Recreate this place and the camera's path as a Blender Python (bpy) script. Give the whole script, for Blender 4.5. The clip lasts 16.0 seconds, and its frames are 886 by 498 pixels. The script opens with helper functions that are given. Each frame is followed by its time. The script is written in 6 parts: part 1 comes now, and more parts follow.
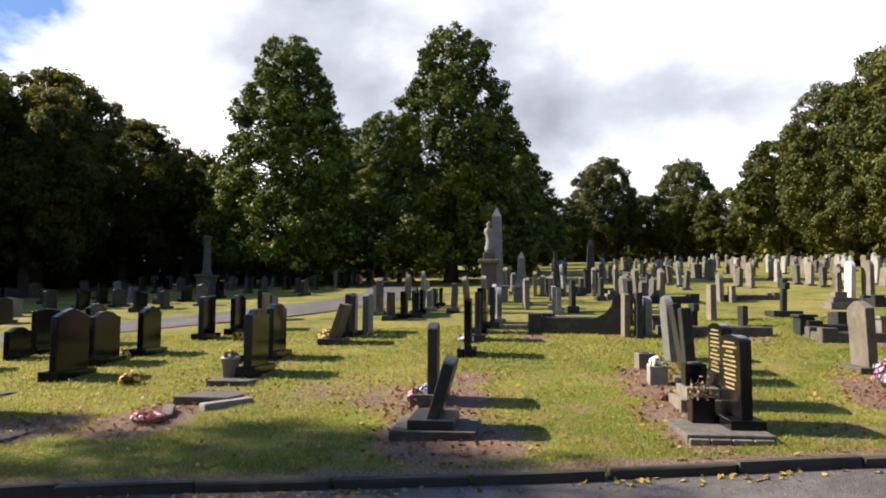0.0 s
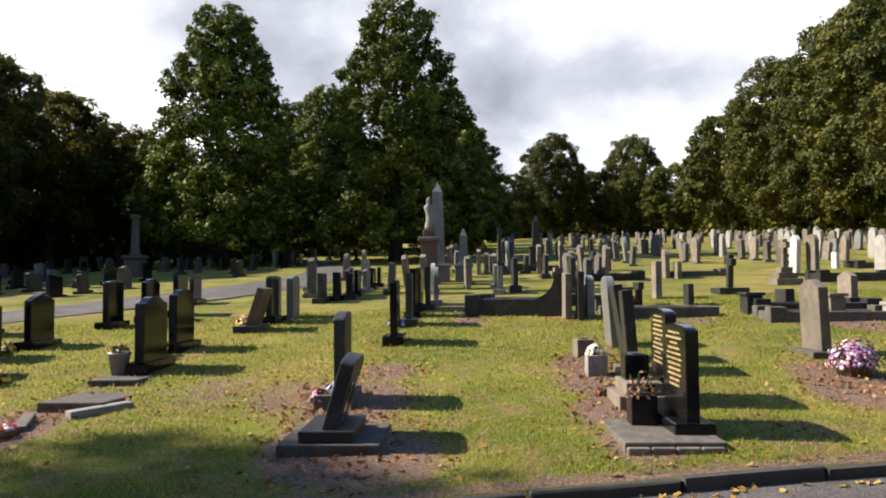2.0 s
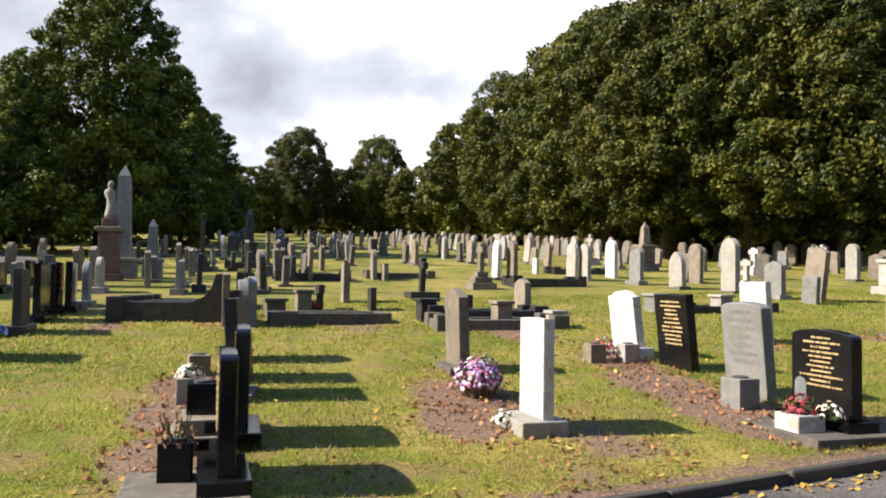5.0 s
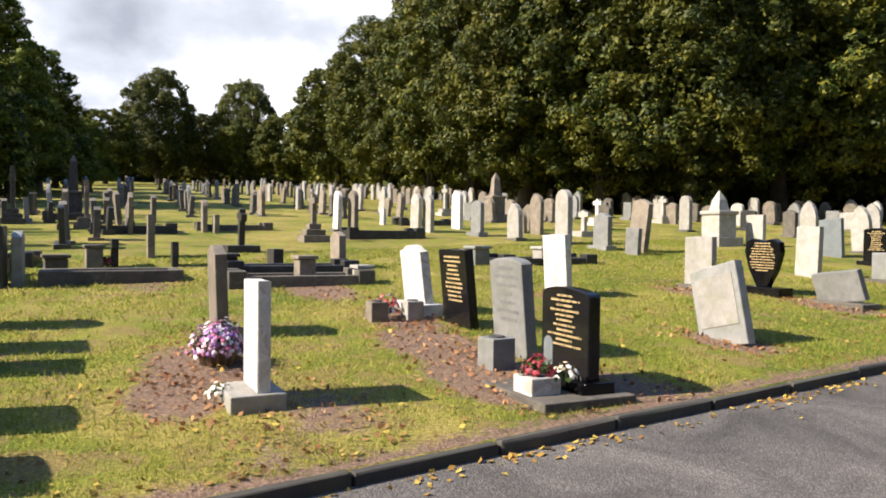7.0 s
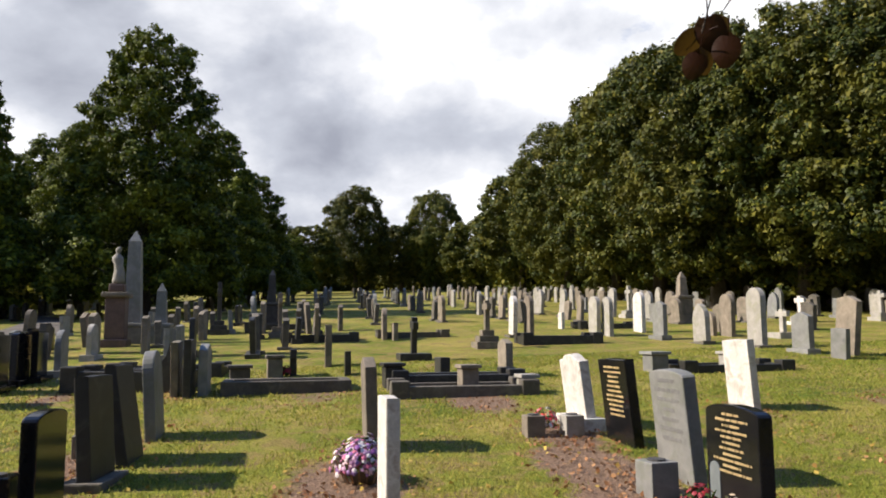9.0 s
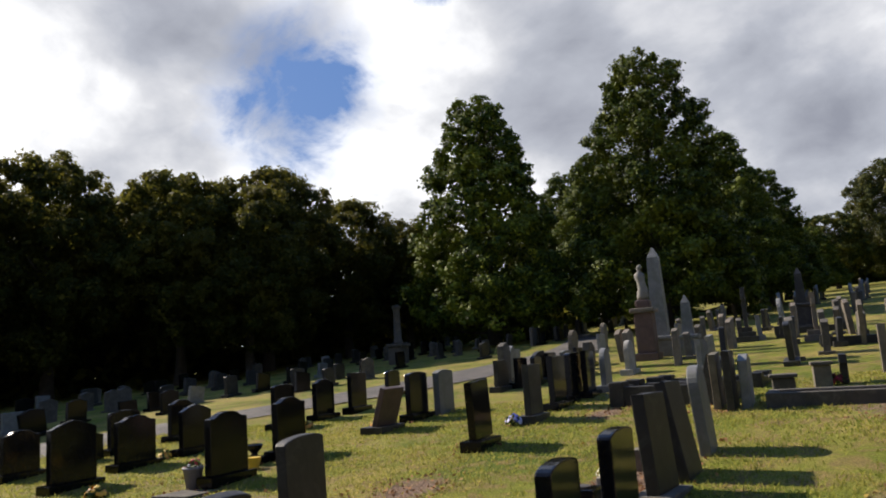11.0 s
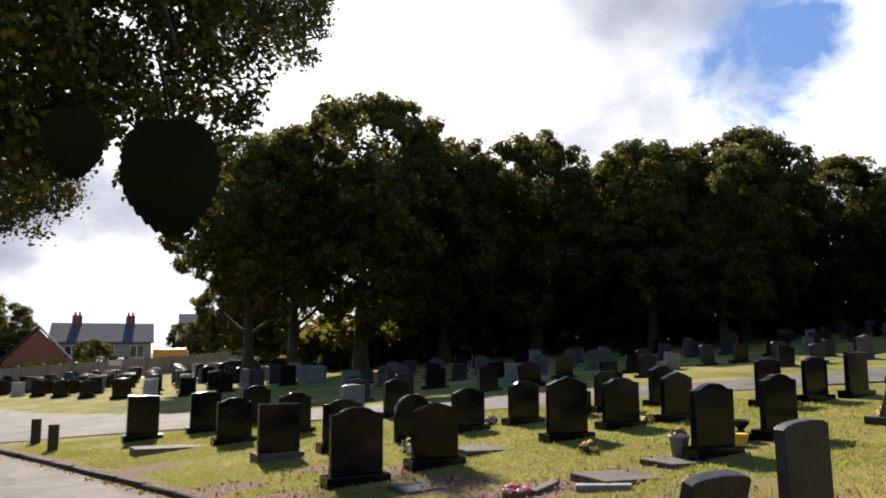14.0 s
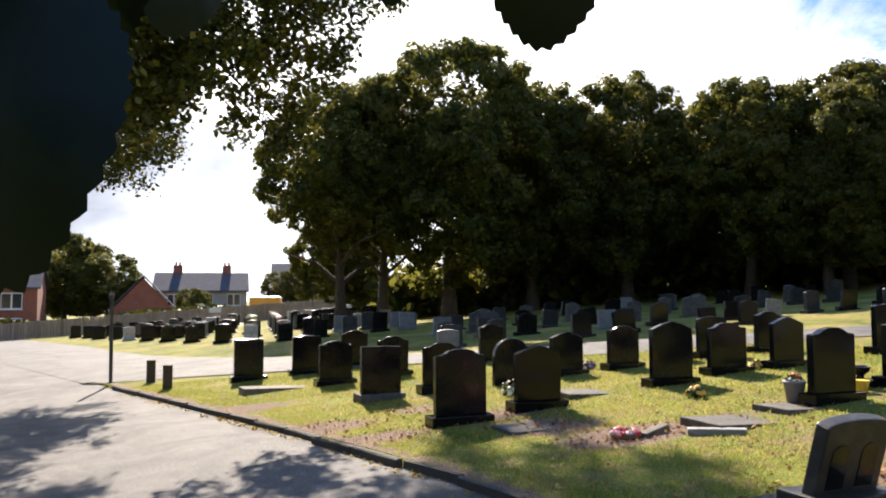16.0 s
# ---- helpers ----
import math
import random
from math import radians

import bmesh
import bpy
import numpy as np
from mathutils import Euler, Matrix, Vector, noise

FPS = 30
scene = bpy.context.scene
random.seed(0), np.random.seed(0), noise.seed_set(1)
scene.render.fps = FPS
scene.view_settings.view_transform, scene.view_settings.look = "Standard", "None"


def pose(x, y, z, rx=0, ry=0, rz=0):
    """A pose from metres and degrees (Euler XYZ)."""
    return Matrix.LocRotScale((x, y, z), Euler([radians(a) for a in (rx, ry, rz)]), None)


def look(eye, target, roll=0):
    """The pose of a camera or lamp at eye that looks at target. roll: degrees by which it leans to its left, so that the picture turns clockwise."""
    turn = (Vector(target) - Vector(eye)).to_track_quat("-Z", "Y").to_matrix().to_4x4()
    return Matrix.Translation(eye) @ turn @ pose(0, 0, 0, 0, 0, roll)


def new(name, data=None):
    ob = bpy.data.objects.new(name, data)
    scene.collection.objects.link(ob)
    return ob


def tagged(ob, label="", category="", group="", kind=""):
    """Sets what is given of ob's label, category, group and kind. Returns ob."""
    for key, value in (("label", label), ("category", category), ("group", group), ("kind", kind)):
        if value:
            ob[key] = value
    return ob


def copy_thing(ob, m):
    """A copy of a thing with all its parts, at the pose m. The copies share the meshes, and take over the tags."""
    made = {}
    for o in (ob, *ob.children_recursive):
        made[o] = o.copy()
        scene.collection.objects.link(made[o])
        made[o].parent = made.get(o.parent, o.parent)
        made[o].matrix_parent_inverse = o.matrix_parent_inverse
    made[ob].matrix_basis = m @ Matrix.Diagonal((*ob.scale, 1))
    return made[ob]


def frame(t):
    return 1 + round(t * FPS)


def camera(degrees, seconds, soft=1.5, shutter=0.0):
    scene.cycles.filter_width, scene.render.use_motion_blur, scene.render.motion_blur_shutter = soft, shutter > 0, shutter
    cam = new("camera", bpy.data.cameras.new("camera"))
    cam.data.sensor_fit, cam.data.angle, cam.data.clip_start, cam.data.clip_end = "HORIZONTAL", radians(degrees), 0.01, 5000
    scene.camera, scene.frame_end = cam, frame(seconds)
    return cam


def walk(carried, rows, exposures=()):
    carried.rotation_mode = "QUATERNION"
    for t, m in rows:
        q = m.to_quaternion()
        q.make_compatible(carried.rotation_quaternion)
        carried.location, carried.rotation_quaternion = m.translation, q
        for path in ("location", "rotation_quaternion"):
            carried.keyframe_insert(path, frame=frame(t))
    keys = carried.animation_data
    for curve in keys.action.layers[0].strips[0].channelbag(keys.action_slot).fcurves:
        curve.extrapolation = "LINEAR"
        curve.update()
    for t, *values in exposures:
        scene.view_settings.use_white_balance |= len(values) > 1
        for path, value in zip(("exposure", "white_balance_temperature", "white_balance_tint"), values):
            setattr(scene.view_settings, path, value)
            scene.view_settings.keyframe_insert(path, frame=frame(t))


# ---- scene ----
TAU = math.tau
SLOPE = math.tan(radians(4.2))


def ground_z(x, y):
    """Height of the cemetery lawn, which rises gently away from the road."""
    return y * SLOPE


# ---- camera ----
cam = camera(60.9, 16.0, soft=1.9)
walk(cam, [
    (0, look((0.761, -2.072, 1.351), (-0.952, 2.611, 1.722), 0.33)),
    (0.5, look((0.651, -1.797, 1.384), (-1.039, 2.897, 1.715), -1.49)),
    (1, look((0.626, -1.566, 1.404), (-0.804, 3.215, 1.714), -1.14)),
    (1.5, look((0.682, -1.285, 1.407), (-1.047, 3.402, 1.613), -0.57)),
    (2, look((0.789, -1.040, 1.431), (-0.625, 3.751, 1.650), -0.42)),
    (2.5, look((0.837, -0.880, 1.477), (0.207, 4.076, 1.676), -2.22)),
    (3, look((1.073, -0.609, 1.454), (0.911, 4.387, 1.577), 0.21)),
    (3.5, look((1.340, -0.473, 1.503), (1.183, 4.523, 1.378), -1.08)),
    (3.7, look((1.431, -0.410, 1.501), (1.561, 4.588, 1.437), -0.20)),
    (5.8, look((2.452, 0.797, 1.572), (2.534, 5.791, 1.792), 1.98)),
    (6, look((2.615, 0.820, 1.587), (2.360, 5.811, 1.747), 0.65)),
    (6.5, look((2.851, 0.873, 1.566), (2.935, 5.872, 1.651), -0.15)),
    (7, look((3.101, 0.858, 1.580), (4.048, 5.766, 1.463), 0.67)),
    (7.5, look((3.211, 0.910, 1.577), (4.677, 5.690, 1.532), -0.48)),
    (8, look((3.286, 1.061, 1.589), (3.978, 6.012, 1.649), -0.38)),
    (8.5, look((3.381, 1.110, 1.612), (3.352, 6.095, 1.999), -2.33)),
    (9, look((3.488, 1.089, 1.648), (3.193, 6.049, 2.204), -0.32)),
    (9.5, look((3.531, 1.129, 1.665), (2.476, 5.972, 2.328), -1.83)),
    (10, look((3.422, 1.104, 1.685), (1.525, 5.686, 2.322), -2.04)),
    (10.2, look((3.399, 1.131, 1.666), (1.178, 5.563, 2.324), -3.13)),
    (12.3, look((3.190, 1.011, 1.804), (-1.015, 3.621, 2.517), -0.43)),
    (12.5, look((3.177, 1.039, 1.798), (-1.124, 3.480, 2.533), -0.34)),
    (13, look((3.209, 1.033, 1.809), (-1.283, 3.077, 2.607), -0.20)),
    (13.5, look((3.183, 1.020, 1.784), (-1.491, 2.658, 2.474), -0.25)),
    (14, look((3.156, 1.001, 1.776), (-1.653, 2.221, 2.392), -0.08)),
    (14.5, look((3.114, 0.928, 1.759), (-1.739, 1.972, 2.356), -0.72)),
    (15, look((3.051, 0.850, 1.730), (-1.850, 1.727, 2.188), -1.23)),
    (15.5, look((3.015, 0.814, 1.722), (-1.915, 1.528, 2.148), -0.67)),
    (16, look((3.005, 0.805, 1.700), (-1.939, 1.493, 1.984), -0.11)),
], exposures=[(0, 1.14), (0.5, 0.74), (1, 0.82), (2, 1.06), (2.5, 1.06), (3.5, 1.31), (6, 1.22), (7, 1.30), (8, 1.20), (9, 0.87), (10.2, 0.46), (12.5, 0.78), (14, 0.96), (16, 1.54)])

# ---- light ----
SUN_EL, SUN_DIR = 37.0, Vector((-1.0, -0.08, 0)).normalized()
sun = new("sun", bpy.data.lights.new("sun", "SUN"))
sun.data.energy, sun.data.angle, sun.data.color = 5.0, radians(0.6), (1.0, 0.88, 0.76)
sun.matrix_world = look(SUN_DIR * 100 + Vector((0, 0, 100 * math.tan(radians(SUN_EL)))), (0, 0, 0))


def nodes_of(tree_owner):
    tree_owner.use_nodes = True
    t = tree_owner.node_tree
    t.nodes.clear()
    return t


def link(t, a, b):
    t.links.new(a, b)


def node(t, kind, **values):
    n = t.nodes.new(kind)
    for key, value in values.items():
        n.inputs[key].default_value = value
    return n


def math_node(t, op, a, b=None, clamp=False):
    n = t.nodes.new("ShaderNodeMath")
    n.operation, n.use_clamp = op, clamp
    for i, v in enumerate((a, b)):
        if v is None:
            continue
        if isinstance(v, (int, float)):
            n.inputs[i].default_value = v
        else:
            link(t, v, n.inputs[i])
    return n.outputs[0]


def ramp(t, fac, stops):
    n = t.nodes.new("ShaderNodeValToRGB")
    while len(n.color_ramp.elements) < len(stops):
        n.color_ramp.elements.new(0.5)
    for e, (p, c) in zip(n.color_ramp.elements, stops):
        e.position = p
        e.color = (*c, 1) if len(c) == 3 else c
    link(t, fac, n.inputs[0])
    return n.outputs[0]


def mix(t, fac, a, b, blend="MIX"):
    n = t.nodes.new("ShaderNodeMix")
    n.data_type, n.blend_type = "RGBA", blend
    for slot, v in ((0, fac), (6, a), (7, b)):
        if isinstance(v, (int, float)):
            n.inputs[slot].default_value = v
        elif isinstance(v, tuple):
            n.inputs[slot].default_value = (*v, 1)
        else:
            link(t, v, n.inputs[slot])
    return n.outputs[2]


def noise_fac(t, vec, scale, detail=4, rough=0.6, distort=0.0):
    n = node(t, "ShaderNodeTexNoise", Scale=scale, Detail=detail, Roughness=rough, Distortion=distort)
    if vec is not None:
        link(t, vec, n.inputs["Vector"])
    return n.outputs[0]


world = bpy.data.worlds.new("world")
scene.world = world
t = nodes_of(world)
out = node(t, "ShaderNodeOutputWorld")
bg = node(t, "ShaderNodeBackground", Strength=0.08)
sky = t.nodes.new("ShaderNodeTexSky")
sky.sky_type, sky.sun_disc = "NISHITA", False
sky.sun_elevation, sky.sun_rotation = radians(SUN_EL), math.atan2(SUN_DIR.x, SUN_DIR.y)
co = t.nodes.new("ShaderNodeTexCoord")
sep = t.nodes.new("ShaderNodeSeparateXYZ")
link(t, co.outputs["Generated"], sep.inputs[0])
lift = math_node(t, "ADD", math_node(t, "MAXIMUM", sep.outputs[2], 0.0), 0.5)
flat = t.nodes.new("ShaderNodeCombineXYZ")
link(t, math_node(t, "DIVIDE", sep.outputs[0], lift), flat.inputs[0])
link(t, math_node(t, "DIVIDE", sep.outputs[1], lift), flat.inputs[1])
flat.inputs[2].default_value = 4.3
big = noise_fac(t, flat.outputs[0], 2.6, 9, 0.58, 0.2)
shade = noise_fac(t, flat.outputs[0], 2.2, 8, 0.48, 0.15)
puffs = noise_fac(t, flat.outputs[0], 7.5, 9, 0.6, 0.35)


def toward(way):
    n = t.nodes.new("ShaderNodeVectorMath")
    n.operation = "DOT_PRODUCT"
    link(t, co.outputs["Generated"], n.inputs[0])
    n.inputs[1].default_value = Vector(way).normalized()
    return n.outputs["Value"]


def times_plus(a, b, c):
    out = math_node(t, "MULTIPLY_ADD", a, b)
    t.nodes[-1].inputs[2].default_value = c
    return out


# an almost closed cloud deck with one ragged blue gap in the north-west
ragged = times_plus(puffs, 0.02, -0.01)
gap = math_node(t, "ADD", toward((-0.732, 0.585, 0.352)), ragged)
closed = ramp(t, gap, [(0.9955, (1, 1, 1)), (0.9975, (0, 0, 0))])
# the deck is opened overhead, out of view, to deepen the shadows
broken = math_node(t, "SUBTRACT", big, math_node(t, "MULTIPLY", ramp(t, sep.outputs[2], [(0.42, (0, 0, 0)), (0.56, (1, 1, 1))]), 0.5))
cover = math_node(t, "MULTIPLY", ramp(t, broken, [(0.28, (0, 0, 0)), (0.36, (1, 1, 1))]), closed)
# white in the west and north-west, grey undersides elsewhere
lit = math_node(t, "ADD", shade, times_plus(toward((-0.85, 0.5, 0.3)), 0.29, -0.145))
lit = math_node(t, "ADD", lit, times_plus(puffs, 0.14, -0.07))
body = ramp(t, lit, [(0.37, (2.7, 2.85, 3.4)), (0.47, (4.3, 4.5, 5.1)), (0.54, (6.4, 6.5, 6.9)), (0.62, (10.5, 10.5, 10.6))])
haze = mix(t, 0.75, sky.outputs[0], (0.85, 1.95, 4.9))
link(t, mix(t, cover, haze, body), bg.inputs[0])
link(t, bg.outputs[0], out.inputs[0])

# ---- materials ----


def material(name, stops, scale=6.0, rough=0.8, metal=0.0, fine=60.0, bump=0.3, bump_dist=0.01, stain=None, by_object=0.12, spec=0.5, coat=0.0):
    """Stone, soil and paint: large blotches, fine grain, a change from piece to piece."""
    m = bpy.data.materials.new(name)
    t = nodes_of(m)
    out = node(t, "ShaderNodeOutputMaterial")
    b = node(t, "ShaderNodeBsdfPrincipled", Roughness=rough, Metallic=metal)
    b.inputs["Specular IOR Level"].default_value = spec
    b.inputs["Coat Weight"].default_value = coat
    co = t.nodes.new("ShaderNodeTexCoord")
    info = t.nodes.new("ShaderNodeObjectInfo")
    off = t.nodes.new("ShaderNodeVectorMath")
    off.operation = "MULTIPLY_ADD"
    link(t, info.outputs["Random"], off.inputs[0])
    off.inputs[1].default_value = (31, 17, 23)
    link(t, co.outputs["Object"], off.inputs[2])
    large = noise_fac(t, off.outputs[0], scale, 6, 0.65, 0.4)
    small = noise_fac(t, off.outputs[0], fine, 4, 0.7)
    col = ramp(t, math_node(t, "MULTIPLY_ADD", large, 0.75), stops)
    t.nodes[-2].inputs[2].default_value = 0.12
    col = mix(t, 0.35, col, ramp(t, small, [(0.3, (0.35, 0.35, 0.35)), (0.7, (1, 1, 1))]), "MULTIPLY")
    if stain:
        st = noise_fac(t, off.outputs[0], stain[1], 8, 0.7, 0.8)
        col = mix(t, ramp(t, st, [(0.5, (0, 0, 0)), (0.62, (0.75, 0.75, 0.75))]), col, stain[0])
    if by_object:
        vary = math_node(t, "MULTIPLY_ADD", info.outputs["Random"], by_object * 2)
        t.nodes[-1].inputs[2].default_value = 1 - by_object
        hs = node(t, "ShaderNodeHueSaturation")
        link(t, col, hs.inputs["Color"])
        link(t, vary, hs.inputs["Value"])
        col = hs.outputs[0]
    link(t, col, b.inputs["Base Color"])
    if bump:
        bp = node(t, "ShaderNodeBump", Strength=bump, Distance=bump_dist)
        link(t, math_node(t, "ADD", large, small), bp.inputs["Height"])
        link(t, bp.outputs[0], b.inputs["Normal"])
        link(t, math_node(t, "MULTIPLY_ADD", small, 0.25), b.inputs["Roughness"])
        t.nodes[-1].inputs[2].default_value = rough - 0.12
    link(t, b.outputs[0], out.inputs[0])
    return m


def leaf_material(name, dark, light, warm, gloss=0.45, through_light=0.35):
    """Foliage: every leaf its own shade, with warmer and darker patches over the crown."""
    m = bpy.data.materials.new(name)
    t = nodes_of(m)
    out = node(t, "ShaderNodeOutputMaterial")
    geo = t.nodes.new("ShaderNodeNewGeometry")
    co = t.nodes.new("ShaderNodeTexCoord")
    patch = noise_fac(t, co.outputs["Object"], 0.45, 3, 0.6)
    col = ramp(t, geo.outputs["Random Per Island"], [(0.0, dark), (0.75, light), (1.0, warm)])
    col = mix(t, ramp(t, patch, [(0.48, (0, 0, 0)), (0.68, (0.55, 0.55, 0.55))]), col, warm)
    info = t.nodes.new("ShaderNodeObjectInfo")
    hs = node(t, "ShaderNodeHueSaturation")
    link(t, col, hs.inputs["Color"])
    link(t, math_node(t, "MULTIPLY_ADD", info.outputs["Random"], 0.4), hs.inputs["Value"])
    t.nodes[-1].inputs[2].default_value = 0.8
    b = node(t, "ShaderNodeBsdfPrincipled", Roughness=gloss)
    b.inputs["Specular IOR Level"].default_value = 0.2
    link(t, hs.outputs[0], b.inputs["Base Color"])
    tr = node(t, "ShaderNodeBsdfTranslucent")
    link(t, mix(t, 0.5, hs.outputs[0], warm), tr.inputs[0])
    sh = node(t, "ShaderNodeMixShader", Fac=through_light)
    link(t, b.outputs[0], sh.inputs[1])
    link(t, tr.outputs[0], sh.inputs[2])
    link(t, sh.outputs[0], out.inputs[0])
    return m


def grass_ground_material():
    m = bpy.data.materials.new("lawn")
    t = nodes_of(m)
    out = node(t, "ShaderNodeOutputMaterial")
    b = node(t, "ShaderNodeBsdfPrincipled", Roughness=0.9)
    b.inputs["Specular IOR Level"].default_value = 0.15
    co = t.nodes.new("ShaderNodeTexCoord")
    large = noise_fac(t, co.outputs["Object"], 0.55, 4, 0.6, 0.6)
    mid = noise_fac(t, co.outputs["Object"], 3.1, 5, 0.65, 0.5)
    fine = noise_fac(t, co.outputs["Object"], 46, 4, 0.75)
    col = ramp(t, large, [(0.34, (0.1, 0.15, 0.016)), (0.5, (0.225, 0.25, 0.036)), (0.64, (0.36, 0.31, 0.085))])
    col = mix(t, ramp(t, mid, [(0.46, (0, 0, 0)), (0.6, (0.9, 0.9, 0.9))]), col, (0.28, 0.21, 0.085))
    col = mix(t, 0.75, col, ramp(t, fine, [(0.34, (0.2, 0.22, 0.16)), (0.62, (1.3, 1.22, 1.1))]), "MULTIPLY")
    soil = t.nodes.new("ShaderNodeAttribute")
    soil.attribute_name = "soil"
    broken = math_node(t, "MULTIPLY_ADD", noise_fac(t, co.outputs["Object"], 9, 6, 0.75, 0.5), 1.5)
    t.nodes[-1].inputs[2].default_value = -0.75
    patchy = math_node(t, "ADD", soil.outputs["Fac"], broken)
    earth = ramp(t, fine, [(0.3, (0.07, 0.045, 0.03)), (0.5, (0.21, 0.14, 0.095)), (0.7, (0.42, 0.29, 0.2))])
    col = mix(t, ramp(t, patchy, [(0.38, (0, 0, 0)), (0.62, (1, 1, 1))]), col, earth)
    link(t, col, b.inputs["Base Color"])
    bp = node(t, "ShaderNodeBump", Strength=0.9, Distance=0.035)
    link(t, math_node(t, "ADD", fine, math_node(t, "MULTIPLY", mid, 0.8)), bp.inputs["Height"])
    link(t, bp.outputs[0], b.inputs["Normal"])
    link(t, b.outputs[0], out.inputs[0])
    return m


def asphalt_material():
    m = bpy.data.materials.new("asphalt")
    t = nodes_of(m)
    out = node(t, "ShaderNodeOutputMaterial")
    b = node(t, "ShaderNodeBsdfPrincipled", Roughness=0.8)
    b.inputs["Specular IOR Level"].default_value = 0.28
    co = t.nodes.new("ShaderNodeTexCoord")
    grit = node(t, "ShaderNodeTexVoronoi", Scale=72)
    link(t, co.outputs["Object"], grit.inputs["Vector"])
    large = noise_fac(t, co.outputs["Object"], 1.1, 8, 0.72, 0.7)
    fine = noise_fac(t, co.outputs["Object"], 38, 4, 0.75)
    col = ramp(t, large, [(0.32, (0.09, 0.083, 0.074)), (0.52, (0.16, 0.148, 0.132)), (0.7, (0.24, 0.22, 0.195))])
    col = mix(t, 0.6, col, ramp(t, fine, [(0.28, (0.4, 0.4, 0.4)), (0.7, (1.3, 1.3, 1.3))]), "MULTIPLY")
    col = mix(t, 0.8, col, ramp(t, grit.outputs["Distance"], [(0.0, (1.6, 1.58, 1.54)), (0.5, (0.5, 0.5, 0.5))]), "MULTIPLY")
    link(t, col, b.inputs["Base Color"])
    bp = node(t, "ShaderNodeBump", Strength=0.7, Distance=0.006)
    link(t, math_node(t, "ADD", fine, grit.outputs["Distance"]), bp.inputs["Height"])
    link(t, bp.outputs[0], b.inputs["Normal"])
    link(t, b.outputs[0], out.inputs[0])
    return m


def petal_material(name, shades):
    m = bpy.data.materials.new(name)
    t = nodes_of(m)
    out = node(t, "ShaderNodeOutputMaterial")
    geo = t.nodes.new("ShaderNodeNewGeometry")
    b = node(t, "ShaderNodeBsdfPrincipled", Roughness=0.6)
    steps = [(i / len(shades), c) for i, c in enumerate(shades)]
    col = ramp(t, geo.outputs["Random Per Island"], steps)
    t.nodes[-1].color_ramp.interpolation = "CONSTANT"
    link(t, col, b.inputs["Base Color"])
    link(t, b.outputs[0], out.inputs[0])
    return m


